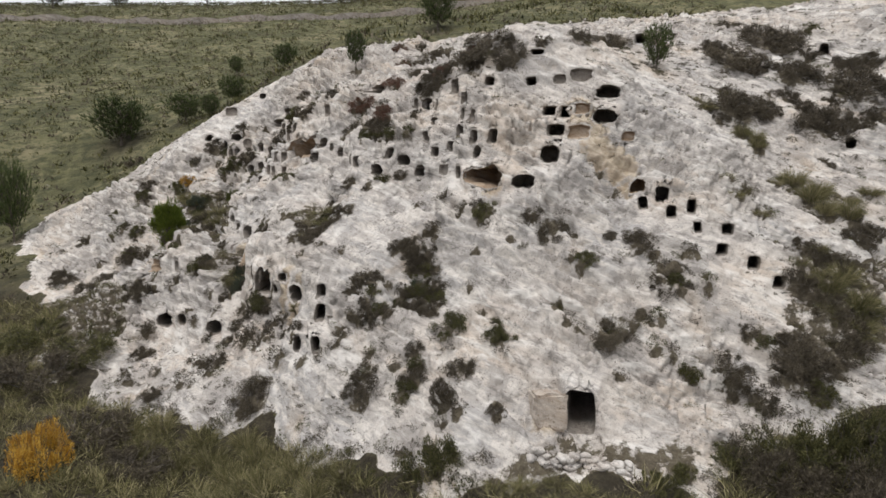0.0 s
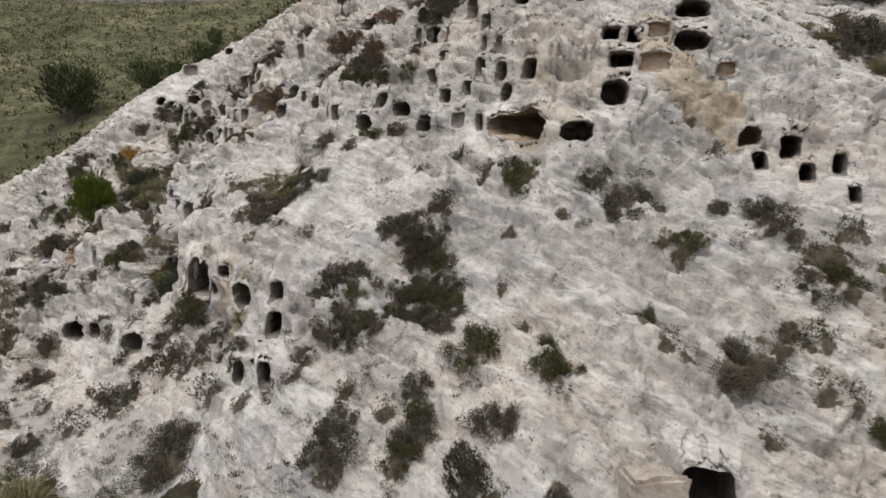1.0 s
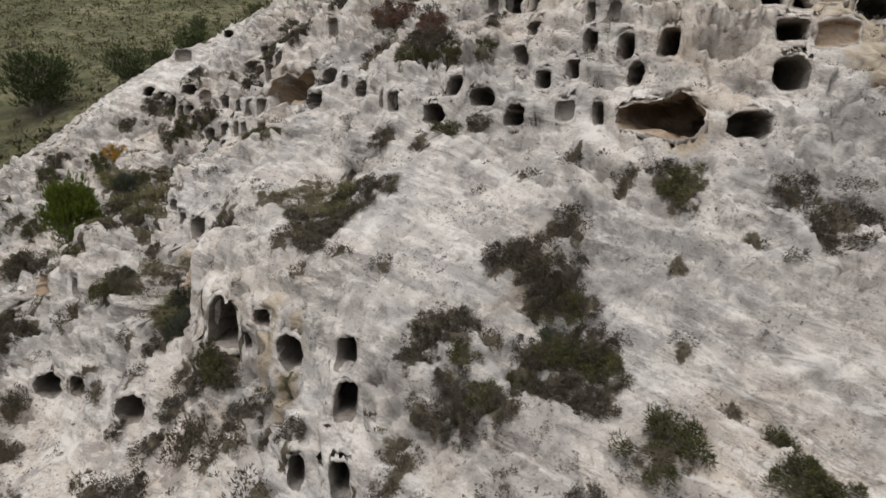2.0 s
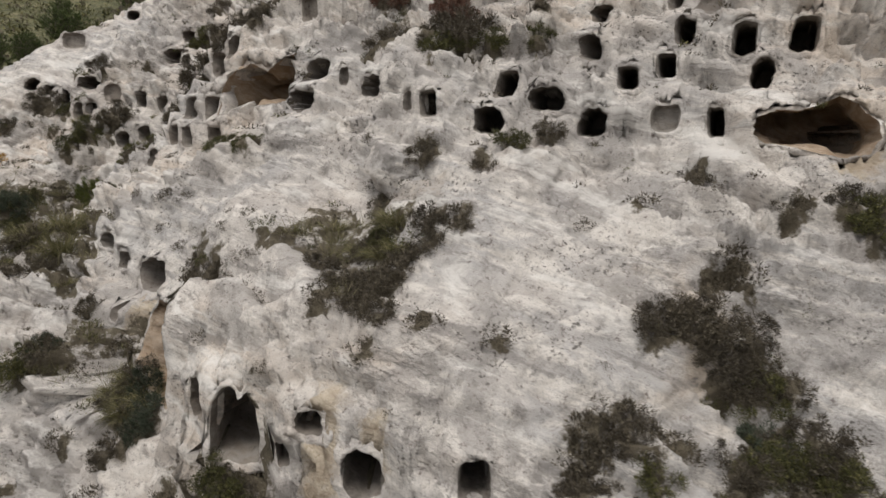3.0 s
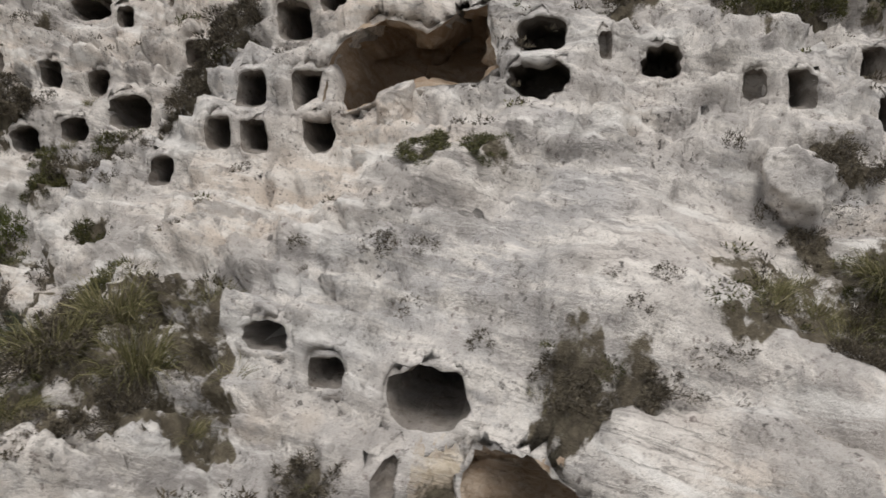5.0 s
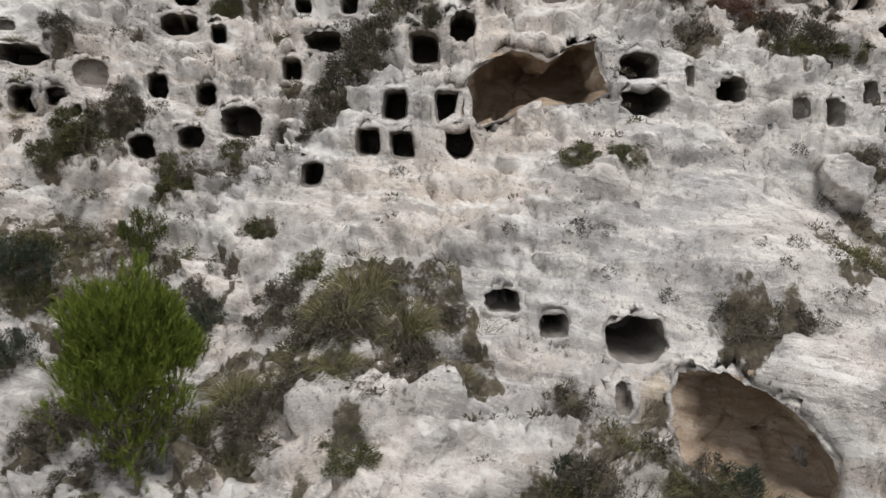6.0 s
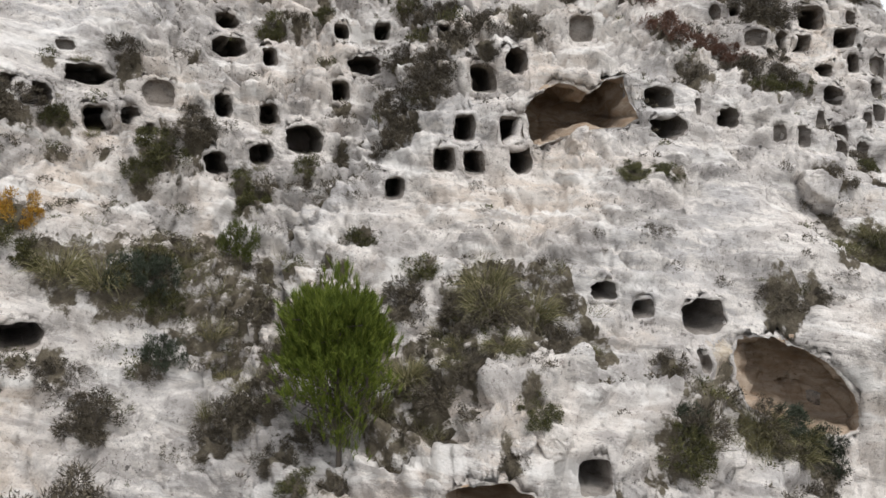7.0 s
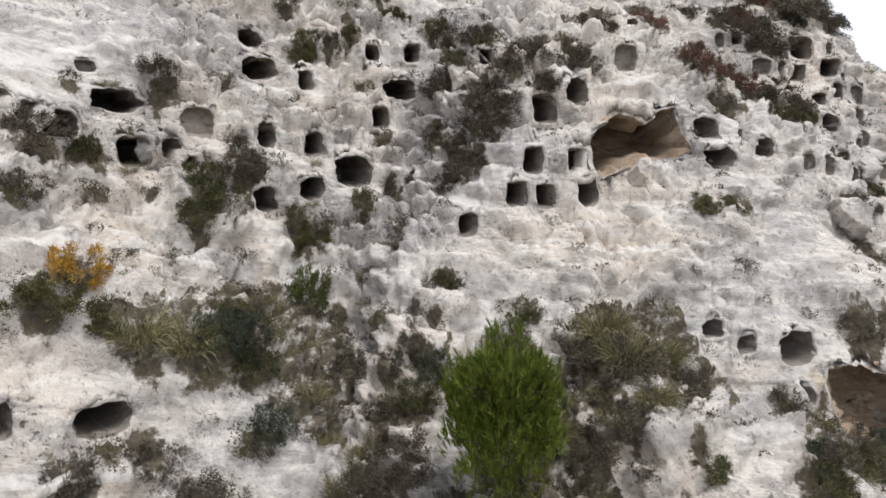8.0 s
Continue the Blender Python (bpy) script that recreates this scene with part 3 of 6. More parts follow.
opening("tomb", -0.32, 42.57, 16.75, 0.70, 0.62, 210)
opening("tomb", 1.37, 41.25, 17.04, 0.78, 0.74, 204)
opening("tomb", 1.05, 40.79, 16.08, 0.42, 0.73, 208)
opening("niche", 1.66, 40.07, 15.92, 0.56, 0.83, 206)
opening("hollow", -0.41, 41.73, 15.72, 0.61, 0.46, 212)
opening("hollow", -0.87, 41.34, 14.78, 0.70, 0.69, 213)
opening("hollow", -11.36, 48.28, 12.62, 0.68, 0.91, 223)
opening("hollow", -20.32, 60.66, 15.02, 0.66, 0.59, 274)
opening("niche", -19.05, 62.88, 17.42, 1.08, 0.79, 271)
opening("hollow", -16.25, 63.30, 18.82, 0.70, 0.46, 264)
opening("hollow", -17.26, 58.21, 13.86, 0.55, 0.51, 262)
opening("hollow", -19.54, 60.40, 14.75, 0.77, 0.48, 271)
opening("niche", -7.09, 44.58, 14.20, 0.29, 0.52, 246)
opening("tomb", -5.23, 41.70, 13.30, 0.49, 0.68, 238)
opening("tomb", -3.07, 41.69, 13.80, 0.56, 0.71, 241)
opening("hollow", -2.24, 41.04, 13.41, 0.92, 0.62, 238)
opening("hollow", -3.89, 40.76, 12.85, 0.70, 0.72, 242)
opening("hollow", -1.43, 40.11, 12.80, 0.71, 0.70, 238)
opening("tomb", -0.34, 40.35, 13.91, 0.52, 0.58, 234)
opening("tomb", 0.46, 39.96, 14.21, 0.51, 0.62, 230)
opening("tomb", 1.02, 40.09, 15.11, 0.52, 0.71, 229)
opening("tomb", 1.78, 38.80, 14.71, 0.56, 0.78, 231)
opening("tomb", 2.64, 37.86, 14.75, 0.60, 0.80, 233)
opening("hollow", 1.70, 38.00, 13.88, 0.52, 0.70, 231)
opening("tomb", 0.74, 38.23, 12.78, 0.40, 0.68, 231)
opening("niche", 0.09, 39.25, 12.89, 0.68, 0.64, 233)
opening("cave", 2.00, 36.54, 12.64, 2.40, 1.30, 238, [(-1.0, -0.25), (-0.95, 0.35), (-0.6, 0.58), (-0.3, 0.52), (0.05, 0.72), (0.35, 1.0), (0.6, 0.84), (0.76, 0.45), (0.96, 0.2), (1.0, -0.35), (0.85, -0.85), (0.4, -1.0), (-0.1, -0.78), (-0.5, -0.6), (-0.85, -0.5)])
opening("hollow", -10.70, 38.06, 7.18, 0.60, 0.84, 236)
opening("hollow", -8.56, 36.17, 7.28, 0.52, 0.46, 261)
opening("tomb", -6.06, 33.98, 6.99, 0.52, 0.68, 254)
opening("hollow", -7.79, 34.96, 6.57, 0.73, 0.88, 258)
opening("tomb", -9.10, 36.12, 6.58, 0.25, 0.44, 262)
opening("tomb", -17.15, 43.75, 6.55, 0.70, 0.75, 222)
opening("ochre", -18.55, 45.35, 6.40, 1.70, 0.75, 215)
opening("tomb", 5.87, 38.40, 16.14, 0.75, 0.53, 254)
opening("tomb", 6.72, 38.38, 16.08, 0.65, 0.65, 256)
opening("niche", 7.57, 38.53, 16.25, 1.06, 0.56, 255)
opening("hollow", 8.88, 38.28, 15.83, 1.27, 0.77, 255)
opening("hollow", 9.33, 39.59, 17.24, 1.31, 0.73, 257)
opening("tomb", 6.10, 37.64, 15.08, 0.95, 0.64, 256)
opening("hollow", 5.67, 36.70, 13.79, 0.99, 0.96, 263)
opening("niche", 9.96, 37.42, 14.75, 0.70, 0.49, 253)
opening("niche", 7.88, 40.12, 18.23, 1.19, 0.74, 257)
opening("niche", 6.59, 39.80, 17.97, 0.71, 0.54, 256)
opening("hollow", 4.97, 39.79, 17.88, 0.61, 0.48, 254)
opening("hollow", 5.52, 41.24, 19.65, 0.77, 0.33, 254)
opening("niche", 7.31, 37.57, 14.97, 1.19, 0.73, 254)
opening("hollow", 4.14, 35.64, 12.38, 1.20, 0.70, 262)
opening("hollow", 2.64, 40.99, 18.01, 0.66, 0.53, 241)
opening("hollow", -1.37, 45.38, 17.98, 0.54, 0.58, 243)
opening("hollow", -0.85, 43.18, 16.80, 0.90, 0.70, 244)
opening("tomb", 9.81, 33.71, 11.38, 0.50, 0.64, 253)
opening("hollow", 10.86, 34.05, 11.83, 0.65, 0.81, 255)
opening("tomb", 11.04, 33.01, 11.01, 0.49, 0.65, 255)
opening("tomb", 12.07, 33.25, 11.29, 0.44, 0.71, 256)
opening("tomb", 12.03, 32.21, 10.38, 0.38, 0.53, 255)
opening("tomb", 13.43, 32.16, 10.31, 0.54, 0.53, 256)
opening("tomb", 12.87, 31.23, 9.43, 0.52, 0.55, 255)
opening("tomb", 14.19, 30.80, 8.87, 0.57, 0.64, 255)
opening("tomb", 15.08, 30.24, 8.13, 0.52, 0.61, 254)
opening("ochre", 9.82, 34.69, 12.18, 0.71, 0.71, 254)
opening("hollow", 14.57, 52.47, 22.16, 0.88, 0.75, 248)
opening("hollow", 27.48, 51.00, 21.12, 0.69, 0.94, 238)
opening("hollow", 23.77, 40.44, 14.41, 0.59, 0.63, 242)
opening("door", 5.40, 25.73, 3.89, 1.13, 1.64, 257)
opening("hollow", -17.21, 41.33, 3.57, 0.93, 0.84, 280)
opening("hollow", -15.82, 40.54, 3.84, 0.50, 0.68, 276)
opening("tomb", -6.08, 33.16, 6.04, 0.55, 0.87, 267)
opening("tomb", -6.09, 31.86, 4.78, 0.45, 0.84, 267)
opening("hollow", -7.16, 32.83, 4.58, 0.40, 0.81, 267)
opening("hollow", -10.03, 36.83, 6.88, 1.00, 1.50, 262, [(-1.0, -1.0), (-0.98, -0.2), (-0.86, 0.5), (-0.5, 0.9), (-0.1, 1.0), (0.2, 0.62), (0.5, 0.86), (0.82, 0.5), (1.0, -0.3), (0.96, -1.0)])
opening("hollow", -13.02, 37.43, 4.00, 0.87, 0.82, 270)

near = (np.abs(gx + 4) < 46) & (gy > 12) & (gy < 100)
TREE = BVHTree.FromPolygons(spot.tolist(), quads[near[quads].all(1)].tolist())
for item in OPENINGS:
    sink(*item)

# ---- shrubs, tussocks and small trees ----
shrub("thorn", -0.4, 35.3, 0.37, 0.89)
shrub("green", 2.2, 34.9, 0.72, 0.60)
shrub("thorn", 4.4, 34.1, 0.56, 0.54)
shrub("thorn", 5.3, 33.6, 0.83, 0.79)
shrub("green", 6.5, 31.0, 0.58, 0.93)
shrub("thorn", 9.1, 31.6, 0.79, 0.75)
shrub("thorn", 10.1, 30.2, 1.14, 1.56)
shrub("green", 10.3, 29.6, 0.50, 0.80)
shrub("green", 5.1, 29.9, 0.38, 0.53)
shrub("green", 0.4, 30.6, 0.91, 1.03)
shrub("green", 2.5, 29.2, 0.74, 0.99)
shrub("thorn", -1.2, 28.9, 0.68, 1.88)
shrub("thorn", 0.1, 26.8, 0.58, 1.64)
shrub("thorn", 0.9, 28.1, 0.72, 0.82)
shrub("green", -0.4, 24.1, 1.16, 1.80)
shrub("thorn", -9.2, 31.7, 1.23, 2.20)
shrub("thorn", -3.6, 29.0, 0.87, 1.18)
shrub("green", -1.6, 28.3, 0.61, 0.92)
shrub("thorn", 2.1, 25.8, 0.40, 0.76)
shrub("thorn", 7.1, 28.1, 0.95, 0.68)
shrub("green", 9.9, 26.6, 0.48, 0.82)
shrub("thorn", 7.1, 26.4, 0.34, 0.39)
shrub("thorn", 11.6, 26.7, 0.80, 1.09)
shrub("green", 13.5, 28.3, 0.60, 0.59)
shrub("thorn", 14.9, 27.5, 1.29, 1.56)
shrub("thorn", 14.3, 27.1, 0.93, 1.32)
shrub("green", 15.1, 26.4, 0.68, 0.90)
shrub("tussock", 17.9, 30.1, 1.39, 2.17)
shrub("green", 18.8, 29.4, 0.99, 1.89)
shrub("thorn", 16.7, 29.2, 0.99, 1.41)
shrub("thorn", 12.6, 26.2, 0.68, 0.96)
shrub("green", 13.3, 24.1, 1.78, 2.19)
shrub("green", 15.4, 23.6, 1.55, 2.94)
shrub("thorn", 11.3, 23.2, 1.42, 1.73)
shrub("thorn", 13.7, 22.4, 1.58, 2.25)
shrub("green", 10.6, 23.9, 0.83, 0.91)
shrub("green", 8.6, 22.9, 0.50, 0.76)
shrub("green", 7.7, 22.2, 0.58, 0.74)
shrub("thorn", -22.3, 35.9, 2.31, 2.92)
shrub("green", -20.8, 38.6, 1.80, 2.18)
shrub("green", -24.7, 40.2, 1.88, 1.95)
shrub("conifer", -37.7, 81.4, 3.32, 4.41)
shrub("conifer", -30.8, 83.6, 2.03, 2.83)
shrub("conifer", -27.7, 83.1, 1.14, 2.17)
shrub("conifer", -25.9, 86.9, 1.61, 2.67)
shrub("conifer", -26.5, 118.5, 2.09, 3.25)
shrub("conifer", -33.4, 114.1, 1.19, 2.44)
shrub("conifer", -7.2, 58.4, 0.89, 2.32)
shrub("conifer", -0.5, 68.5, 1.80, 3.42)
shrub("conifer", 7.0, 184.3, 2.49, 5.56)
shrub("conifer", -37.4, 59.3, 1.63, 5.62)
shrub("conifer", 13.8, 45.5, 0.95, 2.3)
shrub("thorn", -23.7, 52.2, 1.35, 1.65)
shrub("thorn", -24.2, 48.6, 1.22, 1.16)
shrub("thorn", -28.6, 51.4, 1.08, 1.23)
shrub("thorn", -19.7, 43.2, 1.09, 1.38)
shrub("thorn", -25.5, 59.2, 0.97, 1.39)
shrub("thorn", -33.4, 75.0, 0.92, 1.75)
shrub("russet", -5.4, 46.2, 0.93, 1.06)
shrub("thorn", -0.2, 59.5, 2.14, 1.18)
shrub("thorn", 2.3, 43.2, 1.90, 0.85)
shrub("thorn", 4.0, 41.4, 1.16, 0.69)
shrub("thorn", -1.7, 49.2, 1.18, 0.75)
shrub("thorn", 17.8, 42.6, 2.07, 1.51)
shrub("thorn", 19.5, 42.6, 1.03, 1.18)
shrub("thorn", 22.5, 41.6, 1.86, 2.44)
shrub("thorn", 26.2, 45.4, 2.56, 1.60)
shrub("thorn", 23.1, 46.7, 1.69, 1.78)
shrub("thorn", 20.0, 48.4, 2.13, 1.47)
shrub("thorn", 23.9, 51.9, 2.48, 1.97)
shrub("tussock", 19.1, 36.0, 1.33, 1.97)
shrub("tussock", 20.0, 34.7, 1.15, 1.91)
shrub("tussock", 17.4, 39.2, 0.96, 1.52)
shrub("tussock", 14.7, 34.6, 0.85, 1.08)
shrub("tussock", 15.6, 42.3, 0.85, 0.97)
shrub("thorn", 11.9, 50.3, 1.41, 0.99)
shrub("thorn", 8.4, 42.7, 0.85, 0.78)
shrub("thorn", 22.6, 56.3, 1.12, 1.02)
shrub("green", 27.9, 54.2, 1.08, 1.64)
shrub("thorn", 29.4, 48.6, 0.97, 1.85)
shrub("thorn", 26.5, 42.4, 1.03, 1.63)
shrub("thorn", 20.5, 33.4, 0.97, 1.06)
shrub("thorn", 17.1, 31.8, 0.79, 1.26)
shrub("tussock", -11.0, 29.1, 1.52, 2.17)
shrub("tussock", -8.8, 28.7, 1.37, 2.14)
shrub("tussock", -6.7, 26.8, 1.41, 2.00)
shrub("tussock", -4.4, 24.8, 1.19, 1.65)
shrub("tussock", -13.7, 30.1, 1.44, 1.99)
shrub("tussock", -8.9, 26.5, 1.63, 1.77)
shrub("thorn", -13.2, 27.8, 1.46, 1.84)
shrub("thorn", -16.4, 29.8, 2.07, 2.46)
shrub("autumn", -16.6, 26.6, 1.12, 2.87)
shrub("tussock", 2.3, 22.5, 0.99, 0.64)
shrub("tussock", 4.2, 22.1, 0.97, 0.55)
shrub("green", 7.3, 22.7, 0.40, 0.45)
shrub("green", -17.1, 57.1, 0.80, 1.11)
shrub("green", -18.0, 56.8, 0.46, 0.77)
shrub("green", -18.6, 59.5, 0.54, 0.72)
shrub("thorn", -19.7, 59.9, 0.80, 0.71)
shrub("thorn", -15.7, 56.9, 0.43, 0.88)
shrub("thorn", -16.9, 58.8, 0.53, 0.71)
shrub("green", -15.3, 55.3, 0.62, 0.65)
shrub("thorn", -15.0, 55.0, 0.39, 0.51)
shrub("green", -21.3, 58.7, 0.36, 0.68)
shrub("autumn", -21.1, 57.2, 0.59, 0.89)
shrub("green", -22.0, 57.1, 0.72, 1.01)
shrub("tussock", -20.9, 55.8, 0.70, 1.22)
shrub("tussock", -20.2, 55.2, 0.72, 1.26)
shrub("green", -21.3, 56.3, 0.46, 0.65)
shrub("evergreen", -19.7, 54.8, 0.62, 1.05)
shrub("green", -19.3, 54.1, 0.62, 0.95)
shrub("green", -18.9, 54.9, 0.58, 0.86)
shrub("tussock", -18.6, 53.2, 0.45, 1.09)
shrub("thorn", -17.4, 52.9, 0.47, 1.28)
shrub("fresh", -16.5, 54.6, 0.56, 1.39)
shrub("evergreen", -20.0, 53.3, 0.52, 0.94)
shrub("thorn", -20.4, 53.2, 0.23, 0.44)
shrub("tussock", -18.6, 51.9, 0.44, 1.06)
shrub("tussock", -19.9, 51.7, 0.40, 1.31)
shrub("thorn", -17.9, 51.6, 0.58, 0.85)
shrub("evergreen", -16.7, 51.0, 0.47, 0.90)
shrub("green", -17.5, 51.0, 0.58, 0.61)
shrub("tussock", -15.7, 46.6, 1.22, 1.58)
shrub("thorn", -16.0, 47.5, 0.58, 0.73)
shrub("thorn", -16.3, 46.7, 0.93, 0.70)
shrub("tussock", -14.7, 45.0, 0.33, 0.45)
shrub("green", -15.0, 49.2, 0.49, 0.59)
shrub("tussock", -16.1, 48.0, 0.39, 0.86)
shrub("thorn", -18.0, 46.9, 0.51, 0.86)
shrub("tussock", -17.7, 46.6, 0.40, 0.54)
shrub("tussock", -17.0, 45.9, 0.52, 0.44)
shrub("evergreen", -14.8, 42.5, 0.40, 0.66)
shrub("tussock", -12.9, 41.3, 0.63, 0.92)
shrub("tussock", -12.6, 40.6, 0.57, 0.86)
shrub("evergreen", -12.2, 40.0, 0.34, 0.75)
shrub("thorn", -12.5, 40.0, 0.39, 0.64)
shrub("thorn", -13.9, 42.1, 0.34, 0.53)
shrub("thorn", -12.9, 42.1, 0.35, 0.49)
shrub("tussock", -12.4, 41.1, 0.53, 0.67)
shrub("evergreen", -12.1, 40.4, 0.40, 0.55)
shrub("green", -15.5, 42.5, 0.66, 1.14)
shrub("green", -17.6, 44.8, 0.50, 0.42)
shrub("thorn", -18.4, 45.9, 0.32, 0.41)
shrub("thorn", -11.7, 51.3, 0.91, 1.26)
shrub("thorn", -12.6, 51.8, 0.57, 0.77)
shrub("thorn", -12.9, 52.2, 0.40, 0.46)
shrub("green", -15.0, 51.3, 0.44, 0.64)
shrub("green", -10.6, 45.3, 0.62, 0.30)
shrub("green", -4.6, 43.0, 0.65, 0.7)
shrub("thorn", -4.5, 43.9, 0.69, 0.75)
shrub("russet", -3.9, 45.2, 0.61, 1.08)
shrub("thorn", -0.4, 44.0, 1.24, 1.19)
shrub("thorn", -0.6, 45.5, 0.68, 0.65)
shrub("thorn", -9.9, 50.8, 0.79, 0.77)
shrub("thorn", -9.4, 49.7, 0.79, 0.77)
shrub("thorn", -7.6, 49.0, 0.65, 0.71)
shrub("thorn", -10.5, 51.3, 0.60, 0.66)
shrub("thorn", -8.7, 52.7, 0.66, 0.79)
shrub("thorn", -9.7, 53.7, 0.65, 0.89)
shrub("thorn", -9.7, 49.0, 0.51, 0.49)
shrub("thorn", -10.7, 50.0, 0.51, 0.64)
shrub("thorn", -23.2, 55.3, 0.42, 0.51)
shrub("thorn", -22.3, 55.2, 0.37, 0.45)
shrub("thorn", -21.7, 54.8, 0.49, 0.42)
shrub("thorn", -12.1, 44.3, 0.22, 0.36)
shrub("thorn", -11.5, 42.6, 0.22, 0.34)
shrub("thorn", -13.0, 45.4, 0.21, 0.27)
shrub("green", -10.4, 56.7, 0.47, 0.82)
shrub("green", -8.4, 54.5, 0.59, 0.93)
shrub("green", -12.4, 57.4, 0.53, 0.67)
shrub("thorn", -11.6, 56.9, 0.45, 0.62)
shrub("green", -8.4, 56.0, 0.50, 0.76)
shrub("thorn", -11.6, 58.5, 0.55, 0.53)
shrub("green", -11.6, 55.6, 0.36, 0.51)
shrub("green", -11.9, 53.0, 0.34, 0.65)
shrub("thorn", -19.6, 57.4, 0.26, 0.25)
shrub("green", -17.2, 56.1, 0.22, 0.22)
shrub("thorn", -20.0, 57.9, 0.19, 0.32)
shrub("thorn", -15.8, 49.4, 0.73, 0.89)
shrub("thorn", -15.8, 45.3, 0.50, 0.66)
shrub("thorn", -16.6, 45.3, 0.44, 0.35)
shrub("tussock", -15.0, 44.8, 0.35, 0.44)
shrub("thorn", -12.1, 43.7, 0.26, 0.22)
shrub("thorn", -9.7, 41.0, 0.24, 0.23)
shrub("thorn", -12.6, 49.1, 0.23, 0.22)
shrub("thorn", -13.0, 45.2, 0.09, 0.17)
shrub("thorn", -6.7, 41.4, 0.23, 0.52)
shrub("thorn", -6.7, 42.0, 0.19, 0.54)
shrub("thorn", -5.7, 41.0, 0.37, 0.35)
shrub("thorn", -10.2, 41.5, 0.15, 0.12)
shrub("thorn", -10.6, 40.7, 0.49, 0.25)
shrub("thorn", -0.9, 35.6, 0.37, 0.63)
shrub("thorn", -5.3, 35.2, 0.33, 0.34)
shrub("thorn", -5.2, 38.3, 0.41, 0.39)
shrub("thorn", -5.7, 38.5, 0.21, 0.24)
shrub("green", -9.9, 44.5, 0.52, 0.28)
shrub("thorn", -5.5, 40.7, 0.53, 0.50)
shrub("green", -3.5, 40.1, 0.48, 0.50)
shrub("thorn", 0.1, 37.9, 0.48, 0.33)
shrub("thorn", -4.0, 43.1, 0.83, 0.92)
shrub("green", -3.3, 42.6, 0.61, 0.65)
shrub("green", -2.1, 42.2, 0.48, 0.47)
shrub("thorn", -6.4, 44.8, 0.43, 0.41)
shrub("thorn", -5.7, 45.0, 0.81, 0.62)
shrub("thorn", -9.4, 37.0, 0.17, 0.21)
shrub("thorn", -2.7, 37.6, 0.26, 0.30)
shrub("thorn", -1.3, 37.6, 0.38, 0.41)
shrub("thorn", -16.1, 56.9, 0.65, 0.82)
shrub("thorn", -14.5, 52.9, 0.38, 0.54)
shrub("thorn", 0.9, 35.8, 0.35, 0.30)
shrub("thorn", -0.5, 35.6, 0.34, 0.73)
shrub("tussock", -7.8, 34.9, 0.22, 0.42)
shrub("tussock", -14.2, 55.7, 0.21, 0.43)
shrub("tussock", -14.8, 55.5, 0.22, 0.45)
shrub("green", -14.0, 54.3, 0.40, 0.52)
shrub("tussock", -18.1, 58.7, 0.24, 0.54)
shrub("tussock", -17.7, 59.6, 0.29, 0.42)
shrub("green", -22.3, 55.4, 0.32, 0.41)
shrub("thorn", -10.2, 40.2, 0.21, 0.16)
shrub("thorn", -9.8, 39.7, 0.20, 0.15)
shrub("thorn", -9.5, 39.2, 0.23, 0.19)
shrub("thorn", -9.4, 38.8, 0.22, 0.21)
sprout("thorn", -20.7, 55.8, 0.34, 0.49)
shrub("evergreen", -19.1, 54.5, 0.48, 0.68)
shrub("tussock", -20.0, 54.7, 0.37, 0.55)
shrub("tussock", -16.8, 53.2, 0.31, 0.49)
shrub("tussock", -18.0, 53.9, 0.36, 0.42)
sprout("green", -19.8, 54.8, 0.46, 0.71)
shrub("tussock", -17.9, 55.0, 0.42, 0.57)
shrub("tussock", -18.9, 55.0, 0.34, 0.44)
shrub("tussock", -18.6, 52.7, 0.43, 0.53)
shrub("evergreen", -19.3, 54.4, 0.32, 0.51)
shrub("tussock", -19.6, 54.9, 0.38, 0.51)
shrub("tussock", -15.1, 47.1, 0.32, 0.51)
shrub("tussock", -17.0, 46.9, 0.41, 0.59)
shrub("tussock", -15.7, 47.6, 0.38, 0.46)
sprout("thorn", -15.1, 47.2, 0.43, 0.58)
sprout("thorn", -17.0, 46.8, 0.36, 0.43)
shrub("tussock", -16.3, 47.3, 0.38, 0.65)
sprout("thorn", -19.1, 51.7, 0.30, 0.45)
sprout("thorn", -19.8, 51.0, 0.29, 0.38)
shrub("tussock", -19.1, 51.6, 0.35, 0.48)
shrub("tussock", -19.4, 50.9, 0.33, 0.53)
shrub("tussock", -19.3, 51.3, 0.35, 0.44)
sprout("green", -34.5, 72.1, 0.59, 0.79)
shrub("thorn", -21.6, 53.7, 0.69, 0.81)
shrub("thorn", -30.6, 58.1, 0.77, 0.92)
shrub("thorn", -29.9, 52.6, 0.68, 1.13)
sprout("green", -20.3, 53.5, 0.47, 0.63)
shrub("thorn", -29.6, 52.0, 0.70, 1.12)
sprout("green", -18.8, 44.1, 0.29, 0.49)
shrub("green", -25.3, 58.1, 0.69, 0.82)
sprout("thorn", -19.0, 43.9, 0.39, 0.49)
shrub("green", -24.3, 52.4, 0.83, 1.08)
shrub("green", -28.3, 59.2, 0.64, 0.74)
shrub("thorn", -26.6, 49.8, 0.75, 1.27)
shrub("green", -24.6, 55.0, 0.73, 1.26)
shrub("thorn", -19.3, 43.1, 0.65, 0.93)
sprout("thorn", -17.2, 43.1, 0.54, 0.79)
sprout("thorn", -26.5, 52.4, 0.42, 0.71)
sprout("thorn", -18.5, 44.9, 0.30, 0.50)
sprout("thorn", -24.2, 52.1, 0.52, 0.58)
sprout("thorn", -26.1, 56.0, 0.49, 0.71)
sprout("green", -26.9, 55.8, 0.42, 0.53)
shrub("green", -26.5, 56.7, 0.66, 0.85)
